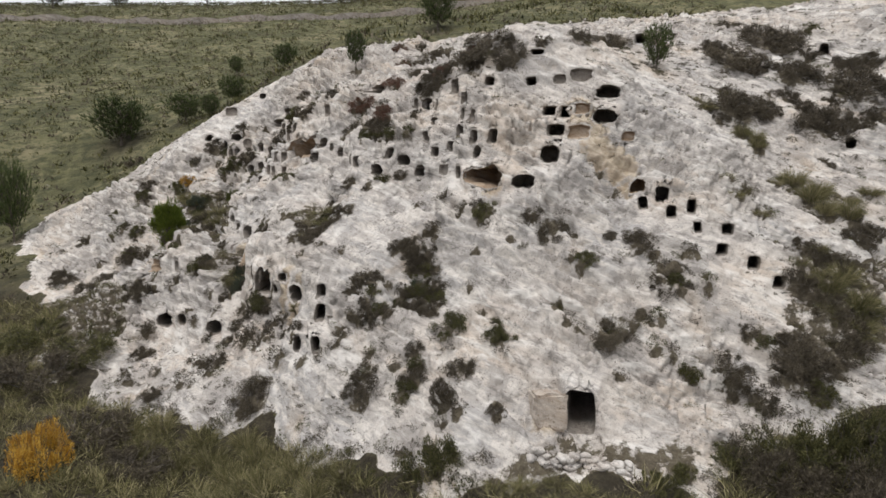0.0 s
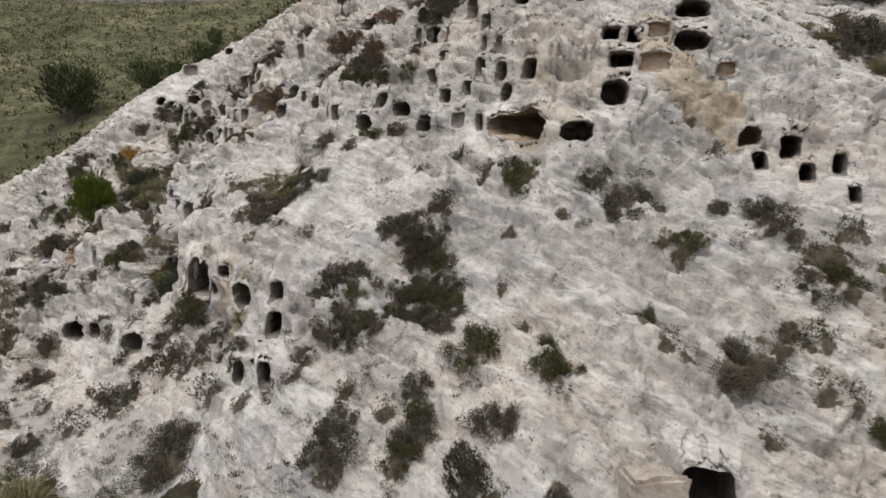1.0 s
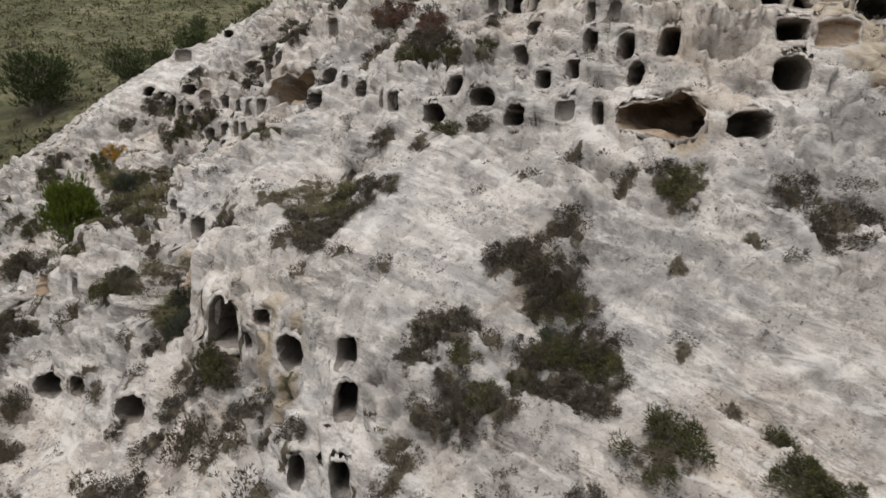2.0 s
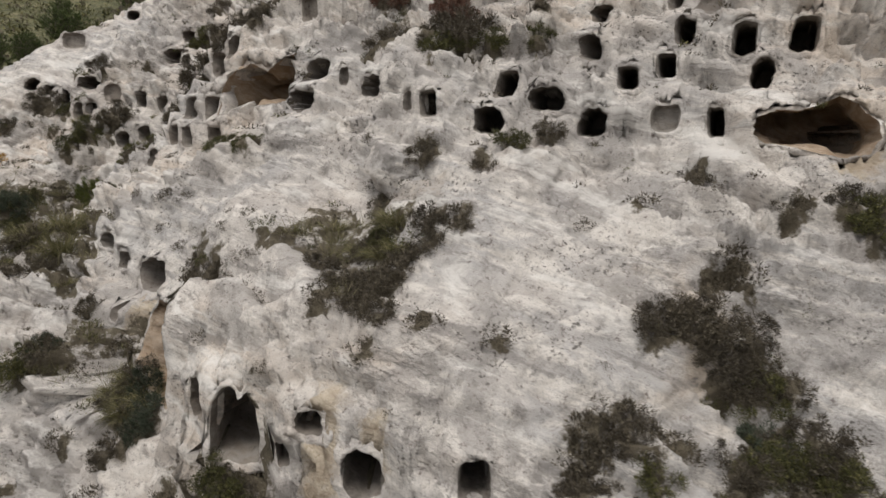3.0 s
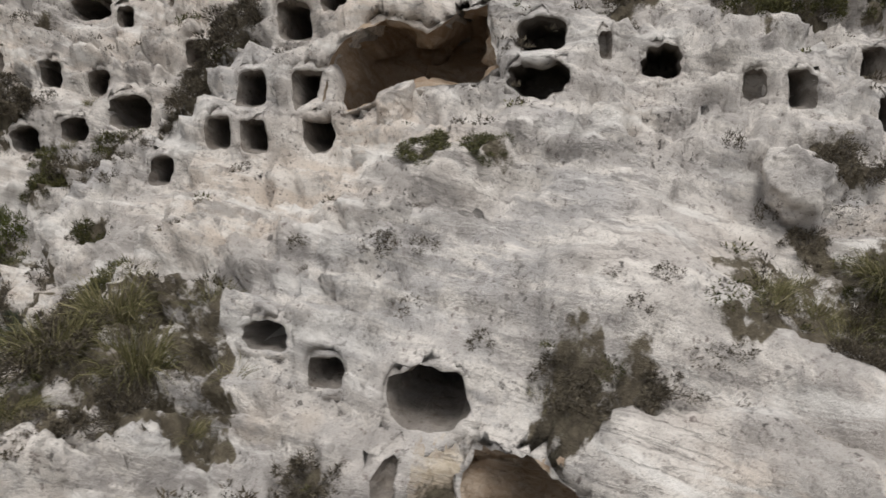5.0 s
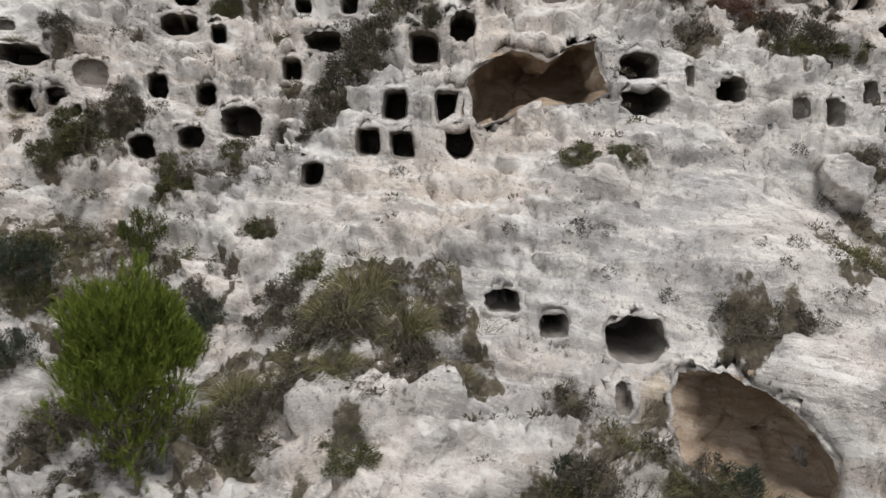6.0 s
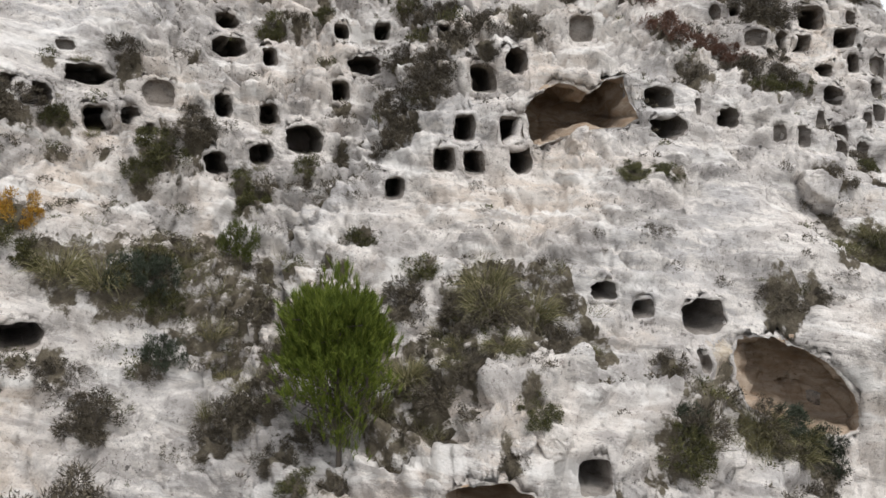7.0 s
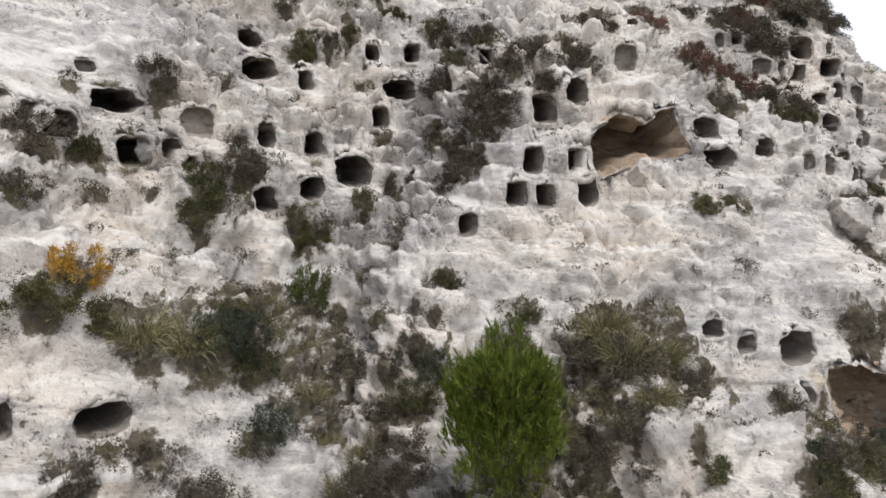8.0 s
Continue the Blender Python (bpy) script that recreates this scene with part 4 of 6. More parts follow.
shrub("thorn", 17.3, 28.0, 0.81, 1.29)
shrub("tussock", 17.8, 28.9, 0.48, 0.67)
shrub("thorn", 15.7, 29.9, 0.75, 1.17)
sprout("thorn", 17.4, 28.3, 0.50, 0.82)
shrub("thorn", 18.3, 31.6, 0.73, 1.21)
shrub("tussock", 17.8, 28.5, 0.65, 0.99)
shrub("thorn", 16.3, 27.4, 0.69, 0.82)
shrub("tussock", 18.1, 28.8, 0.74, 1.00)
shrub("tussock", 17.6, 32.0, 0.53, 0.76)
shrub("thorn", 17.0, 30.0, 0.62, 0.89)
sprout("thorn", 16.1, 30.2, 0.49, 0.58)
sprout("thorn", 16.9, 28.0, 0.58, 1.00)
shrub("thorn", 18.9, 31.7, 0.65, 0.80)
shrub("tussock", 16.6, 30.7, 0.84, 1.12)
shrub("thorn", 25.3, 41.8, 0.61, 0.90)
shrub("thorn", 25.5, 45.0, 0.71, 1.03)
sprout("thorn", 17.4, 42.8, 0.54, 0.85)
shrub("thorn", 19.0, 50.2, 0.88, 1.07)
sprout("thorn", 26.1, 45.6, 0.50, 0.66)
sprout("thorn", 23.3, 47.4, 0.49, 0.65)
sprout("thorn", 26.6, 44.6, 0.52, 0.85)
shrub("thorn", 24.4, 44.1, 0.62, 0.98)
shrub("thorn", 28.2, 47.8, 0.90, 1.27)
shrub("thorn", 27.4, 48.3, 0.95, 1.47)
shrub("thorn", 21.8, 44.4, 0.73, 0.99)
shrub("thorn", 20.6, 47.3, 0.89, 1.23)
shrub("thorn", 17.9, 42.2, 0.65, 0.88)
sprout("thorn", 17.6, 42.8, 0.52, 0.72)
shrub("thorn", 24.2, 47.2, 0.81, 1.01)
shrub("thorn", 24.8, 52.8, 1.03, 1.40)
sprout("thorn", 20.7, 44.4, 0.48, 0.65)
sprout("thorn", -1.7, 25.3, 0.41, 0.52)
sprout("thorn", -2.1, 29.7, 0.41, 0.53)
sprout("thorn", -1.0, 25.6, 0.28, 0.49)
sprout("thorn", -1.8, 27.5, 0.24, 0.31)
sprout("green", -3.3, 30.5, 0.36, 0.42)
sprout("green", -5.1, 30.4, 0.26, 0.30)
sprout("thorn", -1.8, 28.6, 0.45, 0.72)
sprout("thorn", 0.4, 24.6, 0.41, 0.47)
sprout("thorn", 0.0, 26.1, 0.30, 0.51)
sprout("green", 0.7, 28.4, 0.33, 0.44)
sprout("thorn", 0.2, 27.1, 0.42, 0.69)
sprout("thorn", 0.6, 26.2, 0.43, 0.58)
sprout("thorn", -10.8, 50.8, 0.43, 0.56)
sprout("thorn", -8.6, 53.9, 0.50, 0.81)
sprout("green", -9.0, 53.4, 0.52, 0.77)
sprout("thorn", -10.4, 51.5, 0.28, 0.38)
sprout("green", -7.4, 53.1, 0.34, 0.51)
sprout("green", -9.2, 52.1, 0.51, 0.72)
sprout("thorn", -12.0, 52.2, 0.31, 0.37)
sprout("green", -11.8, 51.6, 0.40, 0.60)
sprout("thorn", -10.5, 50.8, 0.28, 0.33)
sprout("thorn", -8.4, 49.8, 0.37, 0.52)
sprout("thorn", -11.6, 50.9, 0.26, 0.38)
sprout("thorn", -10.6, 51.4, 0.28, 0.34)
sprout("green", -9.3, 49.5, 0.32, 0.52)
shrub("russet", 0.0, 44.8, 0.67, 0.96)
shrub("thorn", -1.8, 62.2, 0.60, 1.04)
shrub("russet", -3.1, 59.6, 0.93, 1.45)
sprout("thorn", 0.7, 44.6, 0.48, 0.75)
shrub("russet", 1.8, 44.2, 0.62, 0.91)
shrub("russet", -3.7, 44.3, 0.70, 0.89)
shrub("russet", -3.3, 47.8, 0.77, 1.02)
shrub("russet", -3.8, 62.1, 0.74, 1.08)
sprout("thorn", -4.0, 45.8, 0.48, 0.77)
shrub("thorn", -11.8, 34.8, 0.64, 0.90)
sprout("thorn", -14.8, 39.6, 0.40, 0.67)
sprout("thorn", -17.4, 36.3, 0.54, 0.77)
sprout("thorn", -15.8, 36.2, 0.32, 0.38)
sprout("thorn", -13.8, 36.6, 0.31, 0.41)
sprout("thorn", -18.0, 40.9, 0.36, 0.43)
sprout("thorn", -9.7, 35.5, 0.41, 0.48)
shrub("thorn", -17.7, 39.2, 0.70, 0.98)
sprout("thorn", -13.5, 34.0, 0.45, 0.75)
sprout("thorn", -13.1, 35.5, 0.47, 0.66)
sprout("thorn", -10.6, 35.3, 0.49, 0.82)
shrub("thorn", -15.0, 33.9, 0.61, 0.80)
sprout("thorn", -18.0, 37.3, 0.30, 0.45)
sprout("thorn", -12.9, 33.7, 0.29, 0.41)
sprout("thorn", -15.8, 36.6, 0.36, 0.50)
sprout("thorn", -12.1, 34.2, 0.53, 0.83)
sprout("thorn", -18.1, 40.9, 0.54, 0.82)
sprout("thorn", 11.7, 30.2, 0.29, 0.38)
sprout("green", 9.2, 28.4, 0.40, 0.66)
sprout("thorn", 8.7, 28.3, 0.32, 0.41)
sprout("green", 7.2, 28.3, 0.40, 0.55)
sprout("green", 11.3, 29.6, 0.25, 0.35)
sprout("thorn", 11.6, 31.0, 0.31, 0.42)
sprout("green", 8.3, 27.9, 0.20, 0.22)
sprout("green", 9.4, 30.5, 0.18, 0.27)
sprout("thorn", 9.3, 27.2, 0.37, 0.59)
sprout("green", 8.7, 27.5, 0.19, 0.31)
sprout("thorn", 7.9, 31.0, 0.26, 0.37)
sprout("green", 11.8, 28.4, 0.18, 0.21)
sprout("thorn", 8.5, 28.6, 0.42, 0.60)
sprout("green", 8.6, 28.5, 0.28, 0.41)
sprout("thorn", 9.6, 31.1, 0.45, 0.69)
sprout("green", 11.7, 29.8, 0.40, 0.52)
sprout("thorn", 11.2, 31.1, 0.36, 0.54)
sprout("thorn", 9.3, 31.3, 0.36, 0.42)
sprout("green", 10.7, 31.2, 0.25, 0.35)
sprout("thorn", 10.7, 28.7, 0.22, 0.28)
sprout("thorn", 10.3, 29.5, 0.31, 0.40)
sprout("green", 8.7, 27.2, 0.37, 0.55)
sprout("thorn", -15.5, 55.5, 0.21, 0.35)
sprout("green", -19.2, 59.0, 0.29, 0.36)
sprout("thorn", -15.1, 56.4, 0.26, 0.43)
sprout("thorn", -17.4, 56.9, 0.27, 0.35)
sprout("thorn", -19.0, 58.8, 0.29, 0.39)
sprout("green", -18.3, 60.4, 0.29, 0.49)
sprout("thorn", -11.2, 37.7, 0.40, 0.45)
sprout("thorn", -9.8, 34.7, 0.34, 0.53)
sprout("thorn", -9.2, 35.0, 0.49, 0.84)
sprout("thorn", -10.6, 36.0, 0.52, 0.69)
sprout("thorn", -13.1, 38.9, 0.33, 0.50)
sprout("thorn", -8.2, 32.9, 0.56, 0.88)
sprout("thorn", -10.5, 35.6, 0.50, 0.83)

shrub("thorn", -1.5, 34.8, 0.70, 0.64)
shrub("thorn", -2.1, 35.2, 0.50, 0.49)
shrub("thorn", -1.1, 34.3, 0.60, 0.57)
shrub("evergreen", -1.3, 33.5, 0.55, 0.53)
shrub("green", -0.5, 32.9, 0.50, 0.49)
shrub("thorn", -0.9, 32.1, 0.50, 0.49)
shrub("thorn", -1.8, 32.2, 0.55, 0.53)
shrub("green", -3.0, 32.3, 0.55, 0.53)
shrub("thorn", -3.7, 32.6, 0.42, 0.43)
shrub("thorn", -4.5, 33.7, 0.36, 0.39)
shrub("thorn", -3.6, 33.6, 0.42, 0.43)
shrub("thorn", -5.0, 31.8, 0.36, 0.39)
shrub("thorn", -5.0, 31.2, 0.36, 0.39)
shrub("thorn", -4.4, 32.1, 0.30, 0.34)
shrub("thorn", -24.3, 52.5, 0.45, 0.46)
shrub("thorn", -19.8, 43.9, 0.40, 0.42)
shrub("thorn", -14.9, 42.2, 0.45, 0.46)
shrub("thorn", -12.8, 41.6, 0.40, 0.42)
shrub("thorn", -14.0, 40.5, 0.35, 0.38)
shrub("thorn", -18.2, 40.7, 0.40, 0.42)
shrub("thorn", -8.4, 35.1, 0.40, 0.42)
shrub("thorn", -7.3, 33.2, 0.40, 0.42)
shrub("thorn", -5.9, 31.4, 0.35, 0.38)
shrub("thorn", -6.7, 31.6, 0.35, 0.38)
shrub("thorn", -11.4, 37.1, 0.50, 0.49)
shrub("thorn", -12.6, 35.0, 0.42, 0.43)
shrub("thorn", -13.9, 35.1, 0.35, 0.38)
shrub("thorn", 6.3, 33.1, 0.35, 0.38)
shrub("thorn", 5.4, 29.0, 0.35, 0.38)
shrub("thorn", 5.8, 28.6, 0.35, 0.38)
shrub("thorn", 1.8, 30.9, 0.30, 0.34)
shrub("green", 2.4, 29.2, 0.30, 0.34)
shrub("green", 2.3, 30.1, 0.40, 0.42)
shrub("thorn", -0.4, 35.6, 0.36, 0.39)
shrub("tussock", -6.4, 39.6, 0.60, 0.78)
shrub("green", -6.7, 39.5, 0.50, 0.49)
shrub("thorn", -7.0, 39.3, 0.50, 0.49)
shrub("tussock", -7.8, 40.6, 0.45, 0.61)
shrub("thorn", -8.2, 39.1, 0.40, 0.42)
shrub("thorn", -7.4, 37.5, 0.50, 0.49)
shrub("thorn", -6.7, 37.9, 0.45, 0.46)
shrub("thorn", -6.5, 36.0, 0.36, 0.39)
shrub("thorn", -7.2, 36.5, 0.40, 0.42)
shrub("thorn", -7.6, 36.1, 0.34, 0.38)
shrub("green", -9.4, 40.2, 0.30, 0.34)
shrub("thorn", -7.8, 38.3, 0.40, 0.42)
shrub("tussock", -7.2, 39.7, 0.45, 0.61)
shrub("thorn", -5.8, 38.7, 0.45, 0.46)
shrub("thorn", -7.1, 38.2, 0.45, 0.46)
shrub("thorn", -6.9, 37.6, 0.40, 0.42)
shrub("thorn", -6.6, 40.7, 0.40, 0.42)
shrub("tussock", -6.5, 38.7, 0.45, 0.61)
shrub("green", -10.2, 37.0, 0.42, 0.43)
shrub("thorn", -10.5, 37.2, 0.42, 0.43)
shrub("thorn", -9.8, 36.7, 0.40, 0.42)
shrub("thorn", -10.7, 37.3, 0.40, 0.42)
shrub("green", -10.0, 36.7, 0.42, 0.43)
shrub("tussock", -7.7, 35.0, 0.30, 0.45)
shrub("thorn", -9.5, 36.4, 0.35, 0.38)
shrub("thorn", -12.4, 41.3, 0.50, 0.49)
shrub("tussock", -12.6, 41.2, 0.50, 0.67)
shrub("thorn", -12.9, 40.8, 0.45, 0.46)
shrub("thorn", -13.0, 40.0, 0.40, 0.42)
shrub("thorn", -11.6, 38.2, 0.36, 0.39)
shrub("thorn", -13.9, 43.2, 0.45, 0.46)

shrub("thorn", -2.7, 32.0, 0.55, 0.53)
shrub("green", -2.1, 32.7, 0.55, 0.53)
shrub("thorn", -1.3, 32.5, 0.55, 0.53)
shrub("thorn", -3.6, 32.1, 0.50, 0.49)
shrub("thorn", -0.2, 32.4, 0.40, 0.42)
shrub("thorn", -2.4, 35.0, 0.45, 0.46)
shrub("thorn", -0.8, 34.6, 0.50, 0.49)
shrub("thorn", -2.7, 33.5, 0.35, 0.38)
shrub("thorn", -0.6, 32.0, 0.45, 0.46)
shrub("thorn", -1.3, 34.1, 0.50, 0.49)
shrub("thorn", -4.1, 32.0, 0.40, 0.42)
shrub("thorn", -4.7, 31.4, 0.36, 0.39)
shrub("green", -1.6, 33.2, 0.50, 0.49)
shrub("thorn", -8.0, 34.4, 0.40, 0.42)
shrub("thorn", -9.2, 35.7, 0.40, 0.42)
shrub("thorn", -11.7, 36.3, 0.40, 0.42)
shrub("thorn", -13.3, 37.8, 0.40, 0.42)
shrub("thorn", -15.4, 40.5, 0.30, 0.34)
shrub("thorn", -18.5, 43.2, 0.36, 0.39)
shrub("thorn", -9.8, 35.0, 0.30, 0.34)
shrub("thorn", -3.4, 29.8, 0.50, 0.49)
shrub("thorn", -1.3, 30.0, 0.45, 0.46)
shrub("green", -1.1, 29.4, 0.50, 0.49)
shrub("thorn", -0.1, 30.7, 0.30, 0.34)
shrub("thorn", 1.6, 33.7, 0.30, 0.34)
shrub("thorn", 3.3, 33.5, 0.30, 0.34)
shrub("thorn", 3.9, 32.6, 0.28, 0.33)
shrub("thorn", 1.3, 32.3, 0.30, 0.34)
shrub("thorn", 6.1, 31.5, 0.40, 0.42)
shrub("thorn", 20.1, 49.6, 0.70, 0.64)
shrub("thorn", 23.4, 53.8, 0.70, 0.64)
shrub("thorn", 24.3, 50.5, 0.90, 0.80)
shrub("thorn", 25.4, 49.1, 0.80, 0.72)
shrub("thorn", 21.5, 47.4, 0.50, 0.49)
shrub("thorn", 22.5, 42.3, 0.90, 0.80)
shrub("thorn", 22.4, 43.6, 0.80, 0.72)
shrub("thorn", 23.8, 41.8, 0.90, 0.80)
shrub("thorn", 27.1, 47.1, 0.90, 0.80)
shrub("thorn", 28.3, 45.6, 0.90, 0.80)
shrub("tussock", 17.8, 43.5, 0.80, 0.92)
shrub("thorn", 19.1, 43.2, 0.70, 0.64)
shrub("tussock", 15.7, 41.7, 0.60, 0.72)
shrub("thorn", 16.3, 40.9, 0.60, 0.57)
shrub("tussock", 14.5, 34.0, 0.60, 0.72)
shrub("tussock", 17.9, 36.3, 0.80, 0.92)
shrub("tussock", 21.3, 36.1, 0.80, 0.92)
shrub("tussock", 22.8, 36.7, 0.70, 0.82)
shrub("thorn", 21.4, 38.7, 0.50, 0.49)
shrub("thorn", 17.8, 39.3, 0.50, 0.49)
shrub("thorn", 17.2, 40.2, 0.50, 0.49)
shrub("thorn", -0.2, 59.9, 0.60, 0.57)
shrub("thorn", 3.9, 42.5, 0.60, 0.57)
shrub("thorn", 5.8, 41.4, 0.50, 0.49)
shrub("thorn", -2.5, 56.9, 0.50, 0.49)
shrub("thorn", 11.8, 50.8, 0.40, 0.42)
shrub("tussock", 15.6, 33.4, 0.50, 0.62)
shrub("thorn", 20.7, 34.5, 0.60, 0.57)
shrub("thorn", 21.6, 34.0, 0.70, 0.64)
shrub("thorn", 17.0, 53.9, 0.60, 0.57)
shrub("thorn", 8.7, 34.7, 0.35, 0.38)
shrub("thorn", 8.1, 35.8, 0.40, 0.42)
shrub("thorn", 9.0, 32.1, 0.40, 0.42)
shrub("thorn", 8.0, 32.4, 0.40, 0.42)
shrub("thorn", 8.0, 28.2, 0.35, 0.38)
shrub("thorn", 12.9, 28.3, 0.40, 0.42)
shrub("thorn", 14.6, 28.0, 0.80, 0.72)
shrub("thorn", 15.3, 27.2, 0.70, 0.64)
shrub("thorn", 2.2, 26.3, 0.35, 0.38)
shrub("thorn", 17.2, 29.3, 0.70, 0.64)
shrub("tussock", 19.5, 30.7, 0.80, 0.92)
shrub("green", -17.8, 58.9, 0.30, 0.34)
shrub("green", -16.8, 57.3, 0.60, 0.57)
shrub("green", -17.7, 56.9, 0.45, 0.46)
shrub("green", -15.3, 55.7, 0.40, 0.42)
shrub("green", -13.5, 54.7, 0.30, 0.34)
shrub("green", -12.1, 57.3, 0.40, 0.42)
shrub("green", -11.3, 56.8, 0.35, 0.38)
shrub("green", -10.1, 57.0, 0.35, 0.38)
shrub("green", -8.3, 56.7, 0.40, 0.42)
shrub("thorn", -16.6, 58.7, 0.35, 0.38)
shrub("thorn", -14.9, 58.0, 0.35, 0.38)
shrub("thorn", -18.2, 57.9, 0.30, 0.34)
shrub("thorn", -21.0, 58.9, 0.50, 0.49)
shrub("thorn", -11.5, 53.1, 0.45, 0.46)
shrub("thorn", -11.3, 51.9, 0.50, 0.49)
shrub("thorn", -9.4, 50.4, 0.40, 0.42)
shrub("thorn", 0.3, 43.5, 0.50, 0.49)
shrub("thorn", -1.6, 43.1, 0.40, 0.42)
shrub("thorn", -12.3, 52.2, 0.40, 0.42)
shrub("thorn", 0.5, 44.9, 0.50, 0.49)
shrub("thorn", 1.9, 42.7, 0.50, 0.49)
shrub("thorn", 3.4, 41.2, 0.50, 0.49)
shrub("thorn", 0.2, 46.6, 0.50, 0.49)
shrub("thorn", -12.6, 51.3, 0.30, 0.34)
shrub("thorn", -12.1, 53.7, 0.30, 0.34)
shrub("thorn", -14.9, 52.8, 0.30, 0.34)
shrub("thorn", -14.1, 52.2, 0.28, 0.33)
shrub("thorn", -5.9, 38.2, 0.40, 0.42)
shrub("thorn", -6.4, 38.2, 0.45, 0.46)
shrub("tussock", -6.8, 38.9, 0.50, 0.62)
shrub("thorn", -7.5, 37.1, 0.40, 0.42)
shrub("thorn", -8.3, 37.3, 0.35, 0.38)
shrub("thorn", -8.2, 37.7, 0.36, 0.39)
shrub("thorn", -8.8, 40.0, 0.30, 0.34)
shrub("thorn", -10.3, 40.9, 0.20, 0.27)
shrub("thorn", -4.3, 39.6, 0.40, 0.42)
shrub("thorn", -2.5, 40.2, 0.45, 0.46)
shrub("thorn", -1.8, 34.9, 0.50, 0.53)
shrub("thorn", -1.6, 34.2, 0.50, 0.53)
shrub("green", -1.0, 34.0, 0.55, 0.56)
shrub("green", -1.0, 33.3, 0.55, 0.56)
shrub("thorn", -0.8, 32.9, 0.55, 0.56)
shrub("green", -0.3, 32.7, 0.60, 0.60)
shrub("thorn", -1.9, 33.1, 0.50, 0.53)
shrub("thorn", -0.4, 33.2, 0.50, 0.53)
shrub("thorn", -4.1, 33.8, 0.45, 0.49)
shrub("thorn", -3.4, 33.9, 0.45, 0.49)
shrub("green", -3.4, 33.1, 0.40, 0.45)
shrub("thorn", -4.2, 33.5, 0.40, 0.45)
shrub("thorn", -4.6, 33.2, 0.40, 0.45)
shrub("thorn", -0.4, 33.9, 0.40, 0.45)
shrub("thorn", 1.8, 35.3, 0.40, 0.45)
shrub("thorn", 1.2, 35.8, 0.35, 0.41)
sprout("thorn", -9.8, 53.8, 0.31, 0.30)
sprout("thorn", -10.0, 54.5, 0.28, 0.28)
sprout("thorn", -10.7, 53.9, 0.21, 0.22)
sprout("thorn", -10.7, 54.2, 0.25, 0.25)
sprout("thorn", -11.9, 54.6, 0.40, 0.37)
sprout("thorn", -12.6, 54.0, 0.31, 0.30)
sprout("thorn", -12.9, 53.9, 0.32, 0.31)
sprout("thorn", -13.2, 54.0, 0.21, 0.22)
sprout("thorn", -13.7, 54.2, 0.25, 0.25)
sprout("thorn", -14.4, 53.6, 0.20, 0.21)
sprout("thorn", -15.1, 53.8, 0.31, 0.30)
sprout("thorn", -15.2, 53.4, 0.27, 0.27)
sprout("thorn", -15.8, 53.3, 0.23, 0.24)
sprout("thorn", -16.1, 54.0, 0.38, 0.35)
sprout("thorn", -16.7, 53.6, 0.38, 0.35)
sprout("thorn", -16.6, 53.4, 0.25, 0.25)
sprout("thorn", -17.1, 53.2, 0.22, 0.23)
sprout("thorn", -17.8, 53.3, 0.41, 0.38)
sprout("thorn", -14.5, 52.0, 0.25, 0.32)
sprout("thorn", -13.7, 52.0, 0.25, 0.32)
sprout("thorn", -12.9, 51.9, 0.30, 0.36)
sprout("thorn", -15.2, 51.7, 0.28, 0.34)
sprout("thorn", -15.9, 51.8, 0.30, 0.36)
shrub("green", -16.3, 52.5, 0.35, 0.40)
sprout("thorn", -15.9, 51.3, 0.30, 0.36)
sprout("thorn", -15.5, 54.3, 0.25, 0.32)
sprout("thorn", -12.3, 51.4, 0.30, 0.36)
shrub("thorn", -16.6, 51.5, 0.40, 0.44)
shrub("thorn", -17.1, 51.9, 0.40, 0.44)
shrub("thorn", -10.2, 37.1, 0.40, 0.44)
shrub("green", -10.4, 37.3, 0.40, 0.44)
shrub("thorn", -9.8, 36.8, 0.40, 0.44)
shrub("green", -10.1, 36.9, 0.40, 0.44)
for kind, x, y, r, h in (("thorn", -19.0, 50.6, 0.7, 0.7), ("thorn", -19.7, 51.0, 0.65, 0.6), ("thorn", -20.3, 51.2, 0.6, 0.5), ("thorn", -20.0, 49.5, 0.55, 0.45),
                         ("thorn", -20.0, 48.1, 0.45, 0.35), ("green", -20.4, 48.6, 0.4, 0.4), ("thorn", -19.2, 49.3, 0.5, 0.4),
                         ("tussock", -18.3, 48.3, 0.6, 0.8), ("tussock", -17.8, 47.8, 0.6, 0.8), ("thorn", -17.6, 46.2, 0.5, 0.4),
                         ("tussock", -12.5, 41.4, 0.6, 0.9), ("evergreen", -12.2, 41.0, 0.42, 0.75), ("tussock", -12.1, 40.6, 0.5, 0.8), ("evergreen", -11.9, 40.1, 0.4, 0.7),
                         ("thorn", -11.05, 41.5, 0.42, 0.35), ("thorn", -11.0, 41.1, 0.34, 0.3), ("green", -10.8, 41.0, 0.2, 0.3),
                         ("thorn", -10.4, 40.5, 0.22, 0.2), ("thorn", -9.9, 40.2, 0.24, 0.2), ("thorn", -12.2, 44.3, 0.28, 0.22), ("thorn", -11.6, 44.0, 0.25, 0.2)):
    shrub(kind, x, y, r, h)

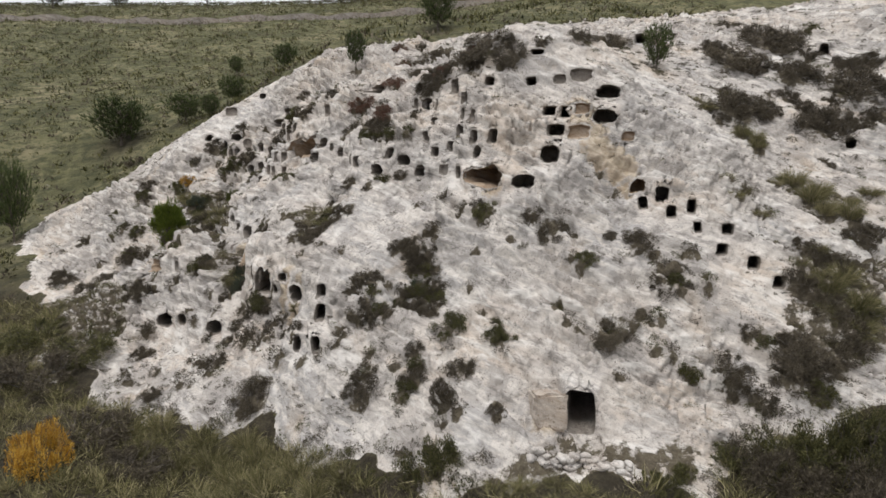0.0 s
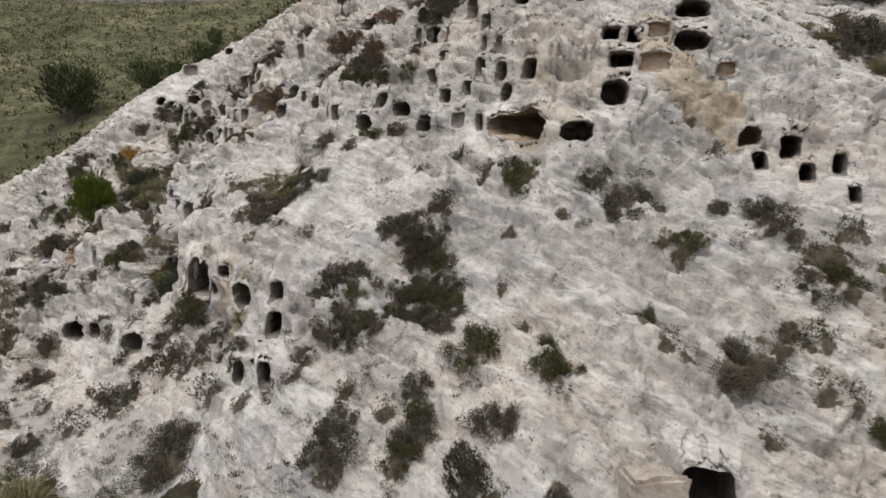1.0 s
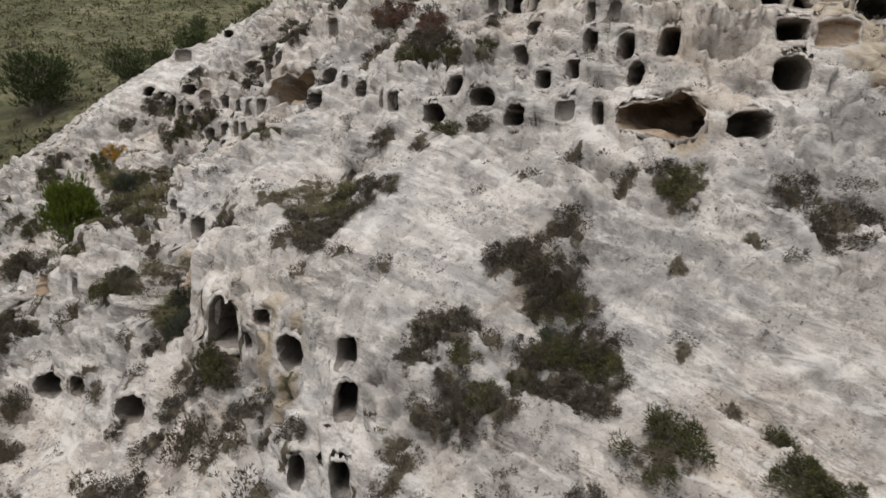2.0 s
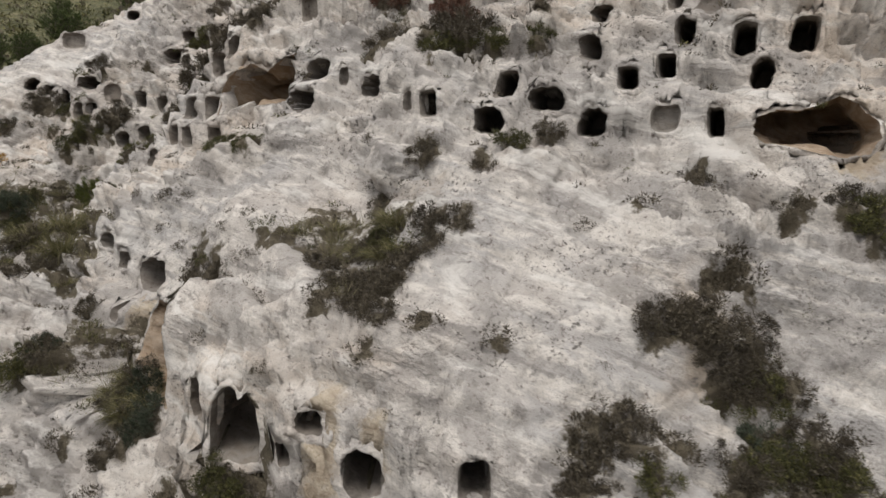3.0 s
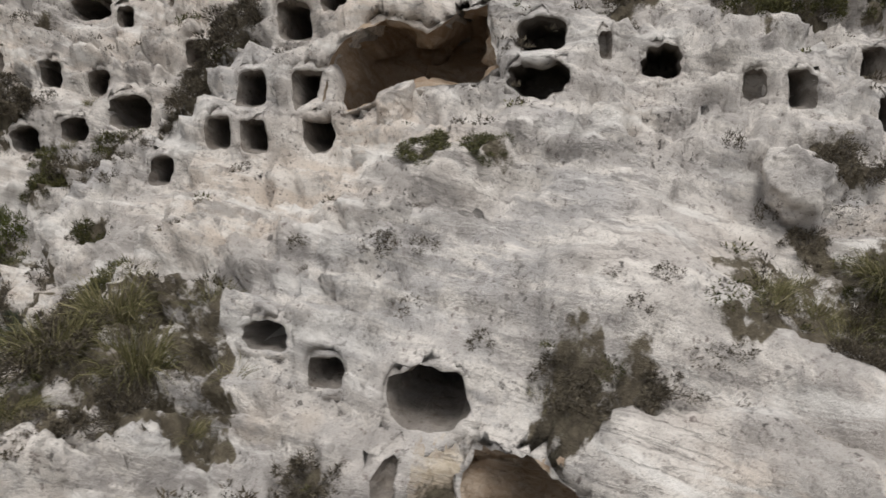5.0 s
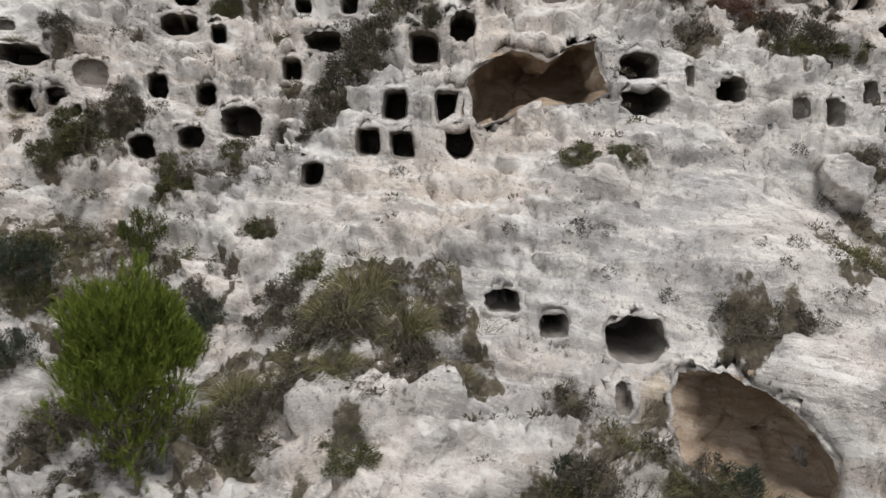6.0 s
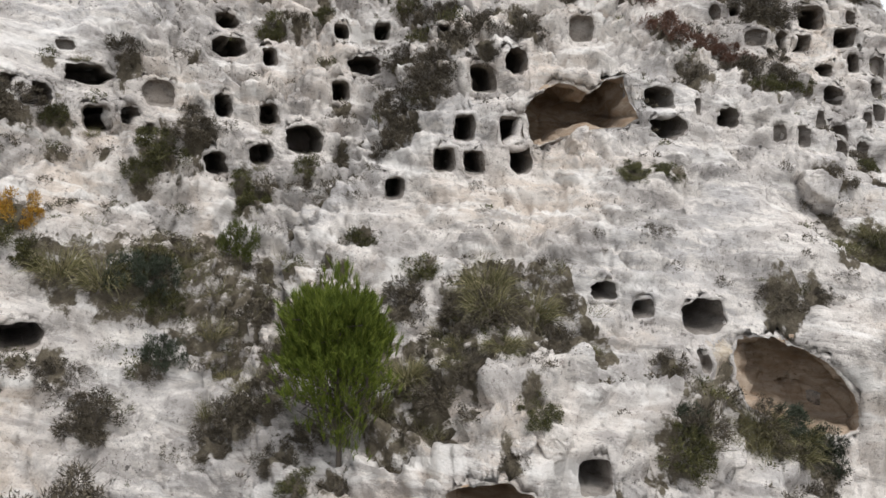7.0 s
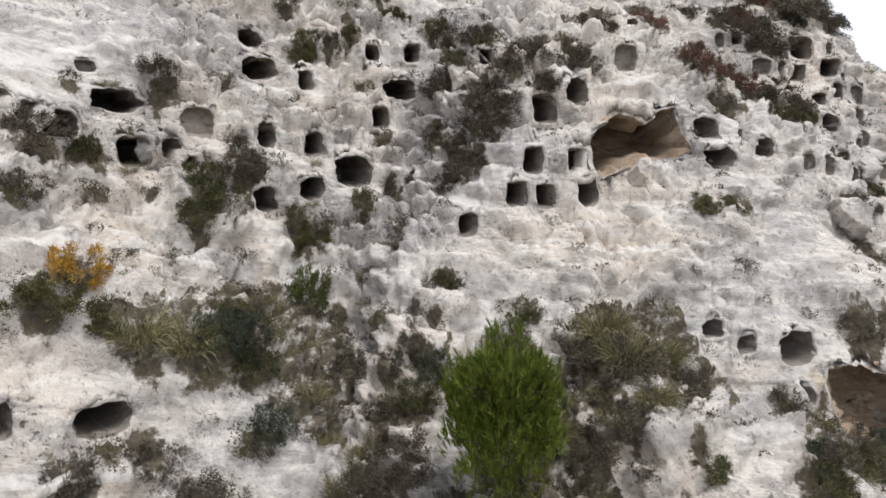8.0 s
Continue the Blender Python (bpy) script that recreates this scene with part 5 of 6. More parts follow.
# ---- ground and outcrop sheets ----
soil = np.zeros(len(gx))
for kind, x, y, r, h in SHRUBS + SPROUTS:
    if r > 0.28:
        box = np.flatnonzero((np.abs(gx - x) < 2.2 * r) & (np.abs(gy - y) < 2.2 * r))
        soil[box] = np.maximum(soil[box], 0.80 * np.exp(-((gx[box] - x) ** 2 + (gy[box] - y) ** 2) / (0.92 * r) ** 2))
overgrown = np.zeros(len(gx))
for line in THICKETS:
    overgrown = np.maximum(overgrown, inside(line, gx + 0.35 * fbm(p0 * 0.9, 3, 81), gy + 0.35 * fbm(p0 * 0.9, 3, 83)))
soil = np.maximum(soil, 0.62 * overgrown)
for x, y, r in ((2.8, 23.5, 0.9), (3.7, 23.8, 1.0), (4.6, 23.9, 1.1), (5.4, 23.6, 1.2), (6.4, 23.7, 1.1), (7.4, 23.4, 1.2), (8.6, 23.6, 1.2)):
    soil = np.maximum(soil, 0.72 * np.exp(-((gx - x) ** 2 + (gy - y) ** 2) / r ** 2))
hollow = smooth(0.0, -0.35, lump * 0.6 + knob * 0.4) * inner_rock
soil = np.maximum(soil, np.where(rock, 0.0, smooth(50, 38, gy + 0.25 * gx)))
soil = np.clip(np.maximum(soil, 0.30 * hollow * smooth(0.45, 0.8, normal[:, 2])), 0, 1)

# freshly broken, still yellow stone: places and reach
FRESH = [(7.5, 38.3, 0.9), (8.4, 37.9, 0.8), (7.8, 37.4, 0.9), (8.2, 36.7, 0.9), (8.9, 36.2, 0.8), (9.6, 35.8, 0.7), (9.0, 35.8, 0.8), (9.3, 34.8, 0.6), (2.6, 36.1, 0.7), (-12.7, 42.0, 0.7), (4.0, 25.4, 0.7), (-8.4, 35.8, 0.5), (-7.7, 35.0, 0.5)]
fresh = np.zeros(len(gx))
for x, y, r in FRESH:
    fresh = np.maximum(fresh, 0.9 * np.exp(-((gx - x) ** 2 + (gy - y) ** 2) / r ** 2))
for k, place in sunk.items():
    spot[k] = place
face_rock = rock[quads].sum(1) >= 2


def sheet(name, faces, material, label, category):
    used = np.unique(faces)
    new_id = np.zeros(len(spot), np.int64)
    new_id[used] = np.arange(len(used))
    me = bpy.data.meshes.new(name)
    me.vertices.add(len(used))
    me.vertices.foreach_set("co", spot[used].astype(np.float32).ravel())
    me.loops.add(len(faces) * 4)
    me.loops.foreach_set("vertex_index", new_id[faces].astype(np.int32).ravel())
    me.polygons.add(len(faces))
    me.polygons.foreach_set("loop_start", np.arange(0, len(faces) * 4, 4, dtype=np.int32))
    me.polygons.foreach_set("use_smooth", np.ones(len(faces), bool))
    me.materials.append(material)
    mask = me.attributes.new("soil", "FLOAT", "POINT")
    mask.data.foreach_set("value", soil[used].astype(np.float32))
    bare = me.attributes.new("fresh", "FLOAT", "POINT")
    bare.data.foreach_set("value", fresh[used].astype(np.float32))
    me.update(calc_edges=True)
    return tagged(new(name, me), label, category, kind="structure")


sheet("ground", quads[~face_rock], MEADOW, "grassy hillside and scrubland with dry olive-green growth", "ground")
sheet("rock_outcrop", quads[face_rock], STONE, "pale weathered limestone outcrop riddled with cut tombs", "rock")

WORDS = {"tomb": ("rock_cut_tomb", "square rock-cut tomb opening in pale limestone", "tomb"),
         "hollow": ("rock_hollow", "rounded dark tomb hollow in weathered limestone", "tomb"),
         "niche": ("niche", "shallow worn niche cut into pale limestone", "niche"),
         "cave": ("cave", "wide cave with ragged roof and ochre back wall", "cave"),
         "ochre": ("ochre_recess", "eroded recess with bare ochre stone inside", "cave"),
         "door": ("chamber_door", "man-high dark doorway of a rock-cut chamber", "doorway")}


def line_opening(kind, c, out, side, rim, w, h):
    """The worn rim on the rock face and the hollow behind it."""
    name, label, category = WORDS[kind]
    count = len(rim)
    length = np.hypot(rim[:, 0], rim[:, 1])
    direction = rim / length[:, None]

    def on_face(uv, even=True):
        got = []
        for u, v in uv:
            start = c + side * u + np.array((0, 0, v)) + out * 2.4
            place, *_ = TREE.ray_cast(Vector(start), Vector(-out), 5.5)
            got.append((np.array(place) - c) @ out if place else np.nan)
        got = np.array(got)
        bad = np.isnan(got)
        got[bad] = np.nanmean(got) if not bad.all() else 0
        if len(got) > 60 and even:
            got = sum(np.roll(got, k) for k in range(-2, 3)) / 5
        mid = np.median(got)
        most = 0.85 if kind == "ochre" else 1.1 * h + 0.3
        return np.clip(got, mid - most, mid + most)

    def ring(uv, a):
        return c + np.outer(uv[:, 0], side) + np.outer(uv[:, 1], (0, 0, 1)) + np.outer(a, out)

    size = min(w, h)
    rings = []
    for extra, lift in ((0.24, -0.5), (0.20, -0.05), (0.13, -0.012), (0.07, 0.003), (0.02, -0.004)):
        lift -= 0.03 if count > 60 and extra < 0.22 else 0.0
        uv = rim + direction * extra * (0.9 if kind == "niche" else 0.8 if count > 60 else 1.0)
        rings.append(ring(uv, on_face(uv, extra < 0.1) + lift))
        rings[-1] += (0.05 if extra < 0.22 else 0.0) * np.outer(fbm(rings[-1] * 3.3, 3, 87), out)
    front = np.clip(on_face(rim), -1.3 * h, 1.3 * h)
    rings.append(ring(rim, front - 0.03))
    depth = DEPTH[kind]
    back = front.min() - depth
    if kind == "ochre":
        back = np.minimum(np.median(front) - depth, front - 0.3)
    steps = {"tomb": ((0.02, 0.97), (0.09, 0.95), (0.11, 0.86), (0.30, 0.88), (0.6, 0.95), (1.0, 0.9)),
             "niche": ((0.3, 0.97), (0.8, 0.9), (1.0, 0.8)),
             "ochre": ((0.05, 0.99), (0.12, 0.98), (0.25, 0.97), (0.42, 0.96), (0.62, 0.94), (0.80, 0.88), (0.92, 0.74), (0.97, 0.55), (1.0, 0.34), (1.0, 0.16)),
             "cave": ((0.05, 0.99), (0.12, 0.98), (0.25, 0.97), (0.42, 0.96), (0.62, 0.93), (0.80, 0.86), (0.92, 0.70), (0.97, 0.5), (1.0, 0.3), (1.0, 0.15))}.get(kind, ((0.06, 0.98), (0.15, 0.96), (0.32, 0.95), (0.65, 0.95), (1.0, 0.8)))
    inner = [rings[-1]]
    for t, s in steps:
        if kind == "niche":
            a = front + 0.02 - t * (depth + 0.5 * (front - front.min()))
        else:
            a = front + (back - front) * t
        uv = rim * s
        r = ring(uv, a)
        rough_in = 0.05 * size if count < 60 else 0.12 * size * (1 if t > 0.1 else 0.3)
        inner.append(r + rough_in * np.stack([fbm(r * (3.1 if count < 60 else 1.5), 3, k) for k in (1, 2, 3)], 1))

    def skin(stack, cap):
        v = np.concatenate(stack + ([stack[-1].mean(0)[None]] if cap else []))
        f = []
        for k in range(len(stack) - 1):
            for i in range(count):
                j = (i + 1) % count
                f.append((k * count + i, k * count + j, (k + 1) * count + j, (k + 1) * count + i))
        if cap:
            top = (len(stack) - 1) * count
            f += [(top + i, top + (i + 1) % count, len(v) - 1) for i in range(count)]
        return v, f

    base = new(name)
    base.location = c
    tagged(base, label, category, "tomb openings")
    offset = Matrix.Translation(-Vector(c))
    # chamber and back wall take stone with interior shade mixed into its colour
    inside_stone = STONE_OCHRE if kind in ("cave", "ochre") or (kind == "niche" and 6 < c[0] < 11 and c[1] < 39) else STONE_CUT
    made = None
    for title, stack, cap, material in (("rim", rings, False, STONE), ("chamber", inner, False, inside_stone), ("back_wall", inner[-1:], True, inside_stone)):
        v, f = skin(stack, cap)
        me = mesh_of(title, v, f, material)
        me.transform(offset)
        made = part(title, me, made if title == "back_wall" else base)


for item in OPENINGS:
    line_opening(*item)


# ---- plants ----
def blades(rng, roots, ways, lengths, width, droop, segments=3):
    """Narrow arching strips, one per root."""
    n = len(roots)
    side = np.cross(ways, rng.normal(0, 1, (n, 3)))
    side /= np.linalg.norm(side, axis=1, keepdims=True) + 1e-9
    rows = []
    for k in range(segments + 1):
        t = k / segments
        mid = roots + ways * (lengths * t)[:, None]
        mid[:, 2] -= droop * lengths * t * t
        half = width * (1 - 0.85 * t) * lengths
        rows += [mid - side * half[:, None], mid + side * half[:, None]]
    v = np.stack(rows, 1).reshape(-1, 3)
    stride = 2 * (segments + 1)
    base = np.arange(n)[:, None] * stride
    quad = np.array([(2 * k, 2 * k + 1, 2 * k + 3, 2 * k + 2) for k in range(segments)])
    return v, (base[:, :, None] + quad[None]).reshape(-1, 4)


def leaves(rng, spots, ways, length, width):
    """Small pointed leaves, three corners each."""
    n = len(spots)
    size = length * rng.uniform(0.6, 1.4, n)[:, None]
    side = np.cross(ways, rng.normal(0, 1, (n, 3)))
    side /= np.linalg.norm(side, axis=1, keepdims=True) + 1e-9
    v = np.stack((spots + side * size * width, spots + ways * size, spots - side * size * width), 1)
    return v.reshape(-1, 3), np.arange(3 * n).reshape(-1, 3)


def unit(v):
    return v / (np.linalg.norm(v, axis=-1, keepdims=True) + 1e-9)


def stems(pairs, thick):
    """Three-sided tapering sticks between pairs of points."""
    v, f = [], []
    for a, b in pairs:
        d = unit(b - a)
        s = unit(np.cross(d, (0.3, 0.9, 0.2)))
        t = np.cross(d, s)
        k = len(v)
        for end, r in ((a, thick), (b, thick * 0.4)):
            for ang in (0, 2.09, 4.19):
                v.append(end + r * (math.cos(ang) * s + math.sin(ang) * t))
        for i in range(3):
            j = (i + 1) % 3
            f.append((k + i, k + j, k + 3 + j, k + 3 + i))
    return np.array(v), f


def shrub_meshes(seed, count, length, leaf, upright=0.5, width=0.13):
    """A mounded shrub of radius one and height one: leaf clumps on lobes, and bare twigs under them."""
    rng = np.random.default_rng(seed)
    lobes = rng.integers(20, 30)
    ang = rng.uniform(0, 6.283, lobes)
    rad = np.sqrt(rng.uniform(0, 1, lobes)) * 0.92
    centre = np.stack((rad * np.cos(ang), rad * np.sin(ang), rng.uniform(0.22, 0.62, lobes) * (1.1 - 0.6 * rad)), 1)
    size = rng.uniform(0.11, 0.29, lobes)
    pick = rng.integers(0, lobes, count)
    way = unit(rng.normal(0, 1, (count, 3)) + (0, 0, 0.35))
    spots = centre[pick] + way * (size[pick] * rng.uniform(0.25, 0.98, count) ** 0.7)[:, None]
    spots[:, 2] = np.maximum(spots[:, 2], 0.01)
    grow = unit(way + rng.normal(0, 0.55, (count, 3)) + (0, 0, upright))
    v, f = leaves(rng, spots, grow, length, width)
    foliage = mesh_of("foliage", v, f, leaf, False)
    pairs = []
    for c in centre:
        foot = np.array((rng.normal(0, 0.1), rng.normal(0, 0.1), -0.12))
        pairs.append((foot, c))
        for _ in range(4):
            pairs.append((c * rng.uniform(0.4, 0.9), c + rng.normal(0, 0.13, 3) + (0, 0, 0.08)))
    v, f = stems(pairs, 0.010)
    return (("foliage", foliage), ("branchwork", mesh_of("branchwork", v, f, TWIG, False)))


def tussock_meshes(seed, count):
    """Clump of arching grass leaves, radius and height about one."""
    rng = np.random.default_rng(seed)
    ang, rad = rng.uniform(0, 6.283, count), np.sqrt(rng.uniform(0, 1, count)) * 0.55
    roots = np.stack((rad * np.cos(ang), rad * np.sin(ang), rng.uniform(-0.05, 0.08, count)), 1)
    tilt = rng.uniform(0.1, 1.3, count) + 0.7 * rad
    ways = unit(np.stack((np.cos(ang + rng.normal(0, 0.5, count)) * tilt, np.sin(ang + rng.normal(0, 0.5, count)) * tilt, np.ones(count)), 1))
    v, f = blades(rng, roots, ways, rng.uniform(0.5, 1.2, count), 0.0085, 0.5, 3)
    dead = count // 3
    v2, f2 = blades(rng, roots[:dead], unit(ways[:dead] * (1.6, 1.6, 0.5)), rng.uniform(0.4, 0.9, dead), 0.008, 0.3, 2)
    return (("grass_clump", mesh_of("grass_clump", v, f, STRAW, False)), ("dead_grass", mesh_of("dead_grass", v2, f2, TWIG, False)))


def conifer_meshes(seed, tufts, needles, length, leaf, shape=1.0):
    """Young pine of radius one half and height one: trunk, limbs and upright tufts of needles."""
    rng = np.random.default_rng(seed)
    limbs, tips = [], []
    for k in range(60):
        z = 0.14 + 0.78 * (k / 60) ** 0.9
        reach = 0.45 * math.sqrt(max(0.09 if z > 0.25 else 0.16, 1 - ((z - 0.58) / 0.40) ** 2)) * rng.uniform(0.75, 1.1)
        reach *= 0.86 if shape > 1 else 1.0
        a = k * 2.4 + rng.normal(0, 0.3)
        start = np.array((0, 0, z * 0.86))
        end = np.array((reach * math.cos(a), reach * math.sin(a), z + 0.10 * rng.uniform(0.4, 1.2)))
        limbs.append((start, end))
        for _ in range(5):
            t = rng.uniform(0.45, 1.0)
            p = start + (end - start) * t
            e = p + rng.normal(0, 0.07, 3) + (0, 0, 0.05)
            limbs.append((p, e))
            tips.append(e)
        tips.append(end)
    tips.append(np.array((0, 0, 0.95)))
    tips = np.array(tips)
    pick = rng.integers(0, len(tips), tufts)
    foot = tips[pick] + rng.normal(0, 0.045, (tufts, 3))
    axis = unit(np.stack((foot[:, 0] * 0.8, foot[:, 1] * 0.8, np.full(tufts, 0.62)), 1) + rng.normal(0, 0.12, (tufts, 3)))
    root = np.repeat(foot, needles, 0) + np.repeat(axis, needles, 0) * rng.uniform(0, 0.05, tufts * needles)[:, None]
    way = unit(np.repeat(axis, needles, 0) + rng.normal(0, 0.34, (tufts * needles, 3)))
    low = np.repeat(foot[:, 2] < (0.62 if shape > 1 else 0.25) + 0.05 * np.sin(9 * foot[:, 0]), needles)
    v, f = leaves(rng, root[~low], way[~low], length, 0.06 if shape > 1 else 0.08)
    sparse = np.where(foot[:, 2] < 0.42, 0.16, 0.28) if shape > 1 else 0.8
    thin = low & np.repeat(rng.random(tufts) < sparse, needles)
    v2, f2 = leaves(rng, root[thin], way[thin], length, 0.04 if shape > 1 else 0.07)
    tv, tf = [], []
    for k in range(9):
        z = -0.06 + 1.0 * k / 8
        r = 0.026 * (1 - 0.85 * k / 8)
        for i in range(8):
            tv.append((0.012 * math.sin(5 * z) + r * math.cos(i * 0.785), 0.01 * math.cos(4 * z) + r * math.sin(i * 0.785), z * 0.9))
    for k in range(8):
        for i in range(8):
            tf.append((8 * k + i, 8 * k + (i + 1) % 8, 8 * k + 8 + (i + 1) % 8, 8 * k + 8 + i))
    lv, lf = stems(limbs, 0.006)
    if shape > 1:
        single = [mesh_of("limb", *stems(limbs[6 * k:6 * k + 6], 0.007), BARK, False) for k in range(60)]
        return (("trunk", mesh_of("trunk", tv, tf, BARK)), ("crown", mesh_of("crown", v, f, leaf, False)), ("lower_crown", mesh_of("lower_crown", v2, f2, leaf, False)), *(("limb", me) for me in single))
    return (("trunk", mesh_of("trunk", tv, tf, BARK)), ("limbwork", mesh_of("limbwork", lv, lf, BARK, False)), ("crown", mesh_of("crown", v, f, leaf, False)), ("lower_crown", mesh_of("lower_crown", v2, f2, CONIFER, False)))


KINDS = {"thorn": (THORN, "shrub", "dense dark grey-brown thorn shrub growing in rock crevices", "shrub"),
         "green": (GREEN, "shrub", "low olive-green shrub rooted on pale limestone", "shrub"),
         "evergreen": (EVERGREEN, "shrub", "rounded grey-green evergreen shrub in a gully", "shrub"),
         "russet": (RUSSET, "shrub", "reddish-brown withered shrub on a rock ledge", "shrub"),
         "autumn": (ORANGE, "bush", "bush with orange-yellow autumn leaves among scrub", "bush"),
         "fresh": (BRIGHT, "sapling", "bright green young bush beside dark scrub", "bush")}
STOCK = {}


def stock(kind, size):
    """Meshes of a plant kind, made once for each size and variety."""
    key = (kind, size)
    if key not in STOCK:
        made = []
        for k in range(3):
            seed = 1000 + 37 * len(STOCK) + k
            if kind == "tussock":
                made.append(tussock_meshes(seed, (300, 760, 1600)[size]))
            elif kind == "conifer":
                made.append(conifer_meshes(seed, (500, 800, 1100)[size], 7, (0.11, 0.09, 0.075)[size], CONIFER))
            else:
                made.append(shrub_meshes(seed, (1900, 3800, 7500)[size], (0.125, 0.092, 0.066)[size], KINDS[kind][0]))
        STOCK[key] = made
    return STOCK[key]


def tilt_at(x, y, r):
    e = max(r, 0.3)
    a = np.array((x + e, x - e, x, x))
    b = np.array((y, y, y + e, y - e))
    g = landform(a, b)
    return Vector(((g[1] - g[0]) / (2 * e), (g[3] - g[2]) / (2 * e), 1)).normalized()


def plant(kind, x, y, r, h, turn):
    size = 0 if r < 0.5 else 1 if r < 0.95 else 2
    if kind == "tussock":
        name, label, category = "tussock", "arching tussock of dry straw-green grass", "grass tussock"
    elif kind == "conifer":
        name, label, category = "pine_bush", "rounded dark green young pine on the hillside", "tree"
    else:
        _, name, label, category = KINDS[kind]
    pieces = stock(kind, size)[int(turn * 997) % 3]
    base = new(name)
    tagged(base, label, category, name + "s on the hill")
    z = drop(x, y)
    wide = 2 * r if kind == "conifer" else r * 1.1
    follow = {"tussock": 0.2, "conifer": 0.0}.get(kind, 0.75)
    up = (Vector((0, 0, 1)) * (1 - follow) + tilt_at(x, y, r) * follow).normalized()
    lean = Vector((0, 0, 1)).rotation_difference(up).to_matrix().to_4x4()
    base.matrix_world = pose(x, y, z - 0.04) @ lean @ pose(0, 0, 0, 0, 0, turn * 360) @ Matrix.Diagonal((wide, wide, h * 1.1, 1))
    for title, me in pieces:
        part(title, me, base)
    return base


dice = random.Random(7)
COMPANIONS = []
for kind, x, y, r, h in SHRUBS:
    plant(kind, x, y, r, max(h, 0.55 * r), dice.random())
    if kind in ("thorn", "green", "tussock") and r > 0.45:
        for _ in range(2 if r > 0.8 else 1):
            a, d, s = dice.uniform(0, 6.28), r * dice.uniform(0.65, 1.25), dice.uniform(0.16, 0.30) + 0.14 * r
            other = dice.choice(("thorn", "thorn", "green"))
            if any(math.hypot(x + d * math.cos(a) - o[1][0], y + d * math.sin(a) - o[1][1]) < 0.6 * o[5] + s + 0.35 for o in OPENINGS):
                continue
            COMPANIONS.append((x + d * math.cos(a), y + d * math.sin(a), s, s * dice.uniform(0.6, 0.95), other))
spots = {"thorn": [], "green": []}
for _ in range(6400):
    x, y = dice.uniform(-34, 38), dice.uniform(25, 70)
    p = np.array([(x * 0.3, y * 0.3, 0.0)])
    slab = max(math.exp(-((x - cx) ** 2 + (y - cy) ** 2) / r ** 2) for cx, cy, r in SMOOTH_SLABS)
    clear = all((x - o[1][0]) ** 2 + (y - o[1][1]) ** 2 > (0.5 + 0.5 * o[5]) ** 2 for o in OPENINGS)
    if clear and inside(ROCK_EDGE, np.array([x]), np.array([y]))[0] and fbm(p, 3, 91)[0] - slab + dice.gauss(0, 0.35) + (0.2 if x < -8 and y < 41 else 0.0) > 0.03:
        s = dice.uniform(0.11, 0.28) + 0.22 * dice.random() ** 3
        spots[dice.choice(("thorn", "thorn", "thorn", "green"))].append((x, y, s, s * dice.uniform(0.6, 0.9)))
for (ax, ay), (bx, by) in zip(ROCK_EDGE[:9], ROCK_EDGE[1:10]):
    for _ in range(int(6 * math.hypot(bx - ax, by - ay))):
        t, s = dice.random(), dice.uniform(0.2, 0.5)
        x, y = ax + (bx - ax) * t + dice.gauss(0, 0.7), ay + (by - ay) * t + dice.gauss(-0.2, 0.7)
        if not (1.5 < x < 9.5 and y > 22.2):
            spots[dice.choice(("thorn", "green"))].append((x, y, s, s * dice.uniform(0.7, 1.1)))
for kind, x, y, r, h in SPROUTS:
    spots[kind].append((x, y, r, h))
for x, y, s, h, other in COMPANIONS:
    spots[other].append((x, y, s, h))


def undergrowth(name, kind, rows, label):
    """Small plants of one kind, joined."""
    leaf = KINDS[kind][0]
    patterns = [np.array([v.co[:] for v in shrub_meshes(500 + k, 330, 0.145, leaf, 0.5, 0.19)[0][1].vertices]) for k in range(4)]
    parts = []
    for i, (x, y, r, h) in enumerate(rows):
        up = (Vector((0, 0, 1)) * 0.45 + tilt_at(x, y, r) * 0.55).normalized()
        m = pose(x, y, drop(x, y) - 0.03) @ Vector((0, 0, 1)).rotation_difference(up).to_matrix().to_4x4() @ pose(0, 0, 0, 0, 0, i * 77)
        m = np.array(m @ Matrix.Diagonal((r * 1.12, r * 1.12, h * 1.1, 1)))
        parts.append(patterns[i % 4] @ m[:3, :3].T + m[:3, 3])
    v = np.concatenate(parts)
    ob = new(name, mesh_of(name, v, np.arange(len(v)).reshape(-1, 3), leaf, False))
    tagged(ob, label, "shrubs", kind="stuff")


undergrowth("small_shrubs", "thorn", spots["thorn"], "small grey-brown shrubs sprouting from limestone cracks")
undergrowth("small_herbs", "green", spots["green"], "small olive-green plants sprouting from limestone cracks")


def young_pine(x, y, r, h):
    base = new("pine_tree")
    tagged(base, "young pine with a rounded bright green crown beside scrub", "tree")
    base.matrix_world = pose(x, y, drop(x, y) - 0.05) @ Matrix.Diagonal((2 * r, 2 * r, h, 1))
    trunk = None
    for title, me in conifer_meshes(77, 6400, 18, 0.052, NEEDLE, 2.0):
        ob = part(title, me, trunk if title == "limb" else base)
        trunk = trunk or ob


young_pine(-19.45, 48.35, 1.22, 3.45)


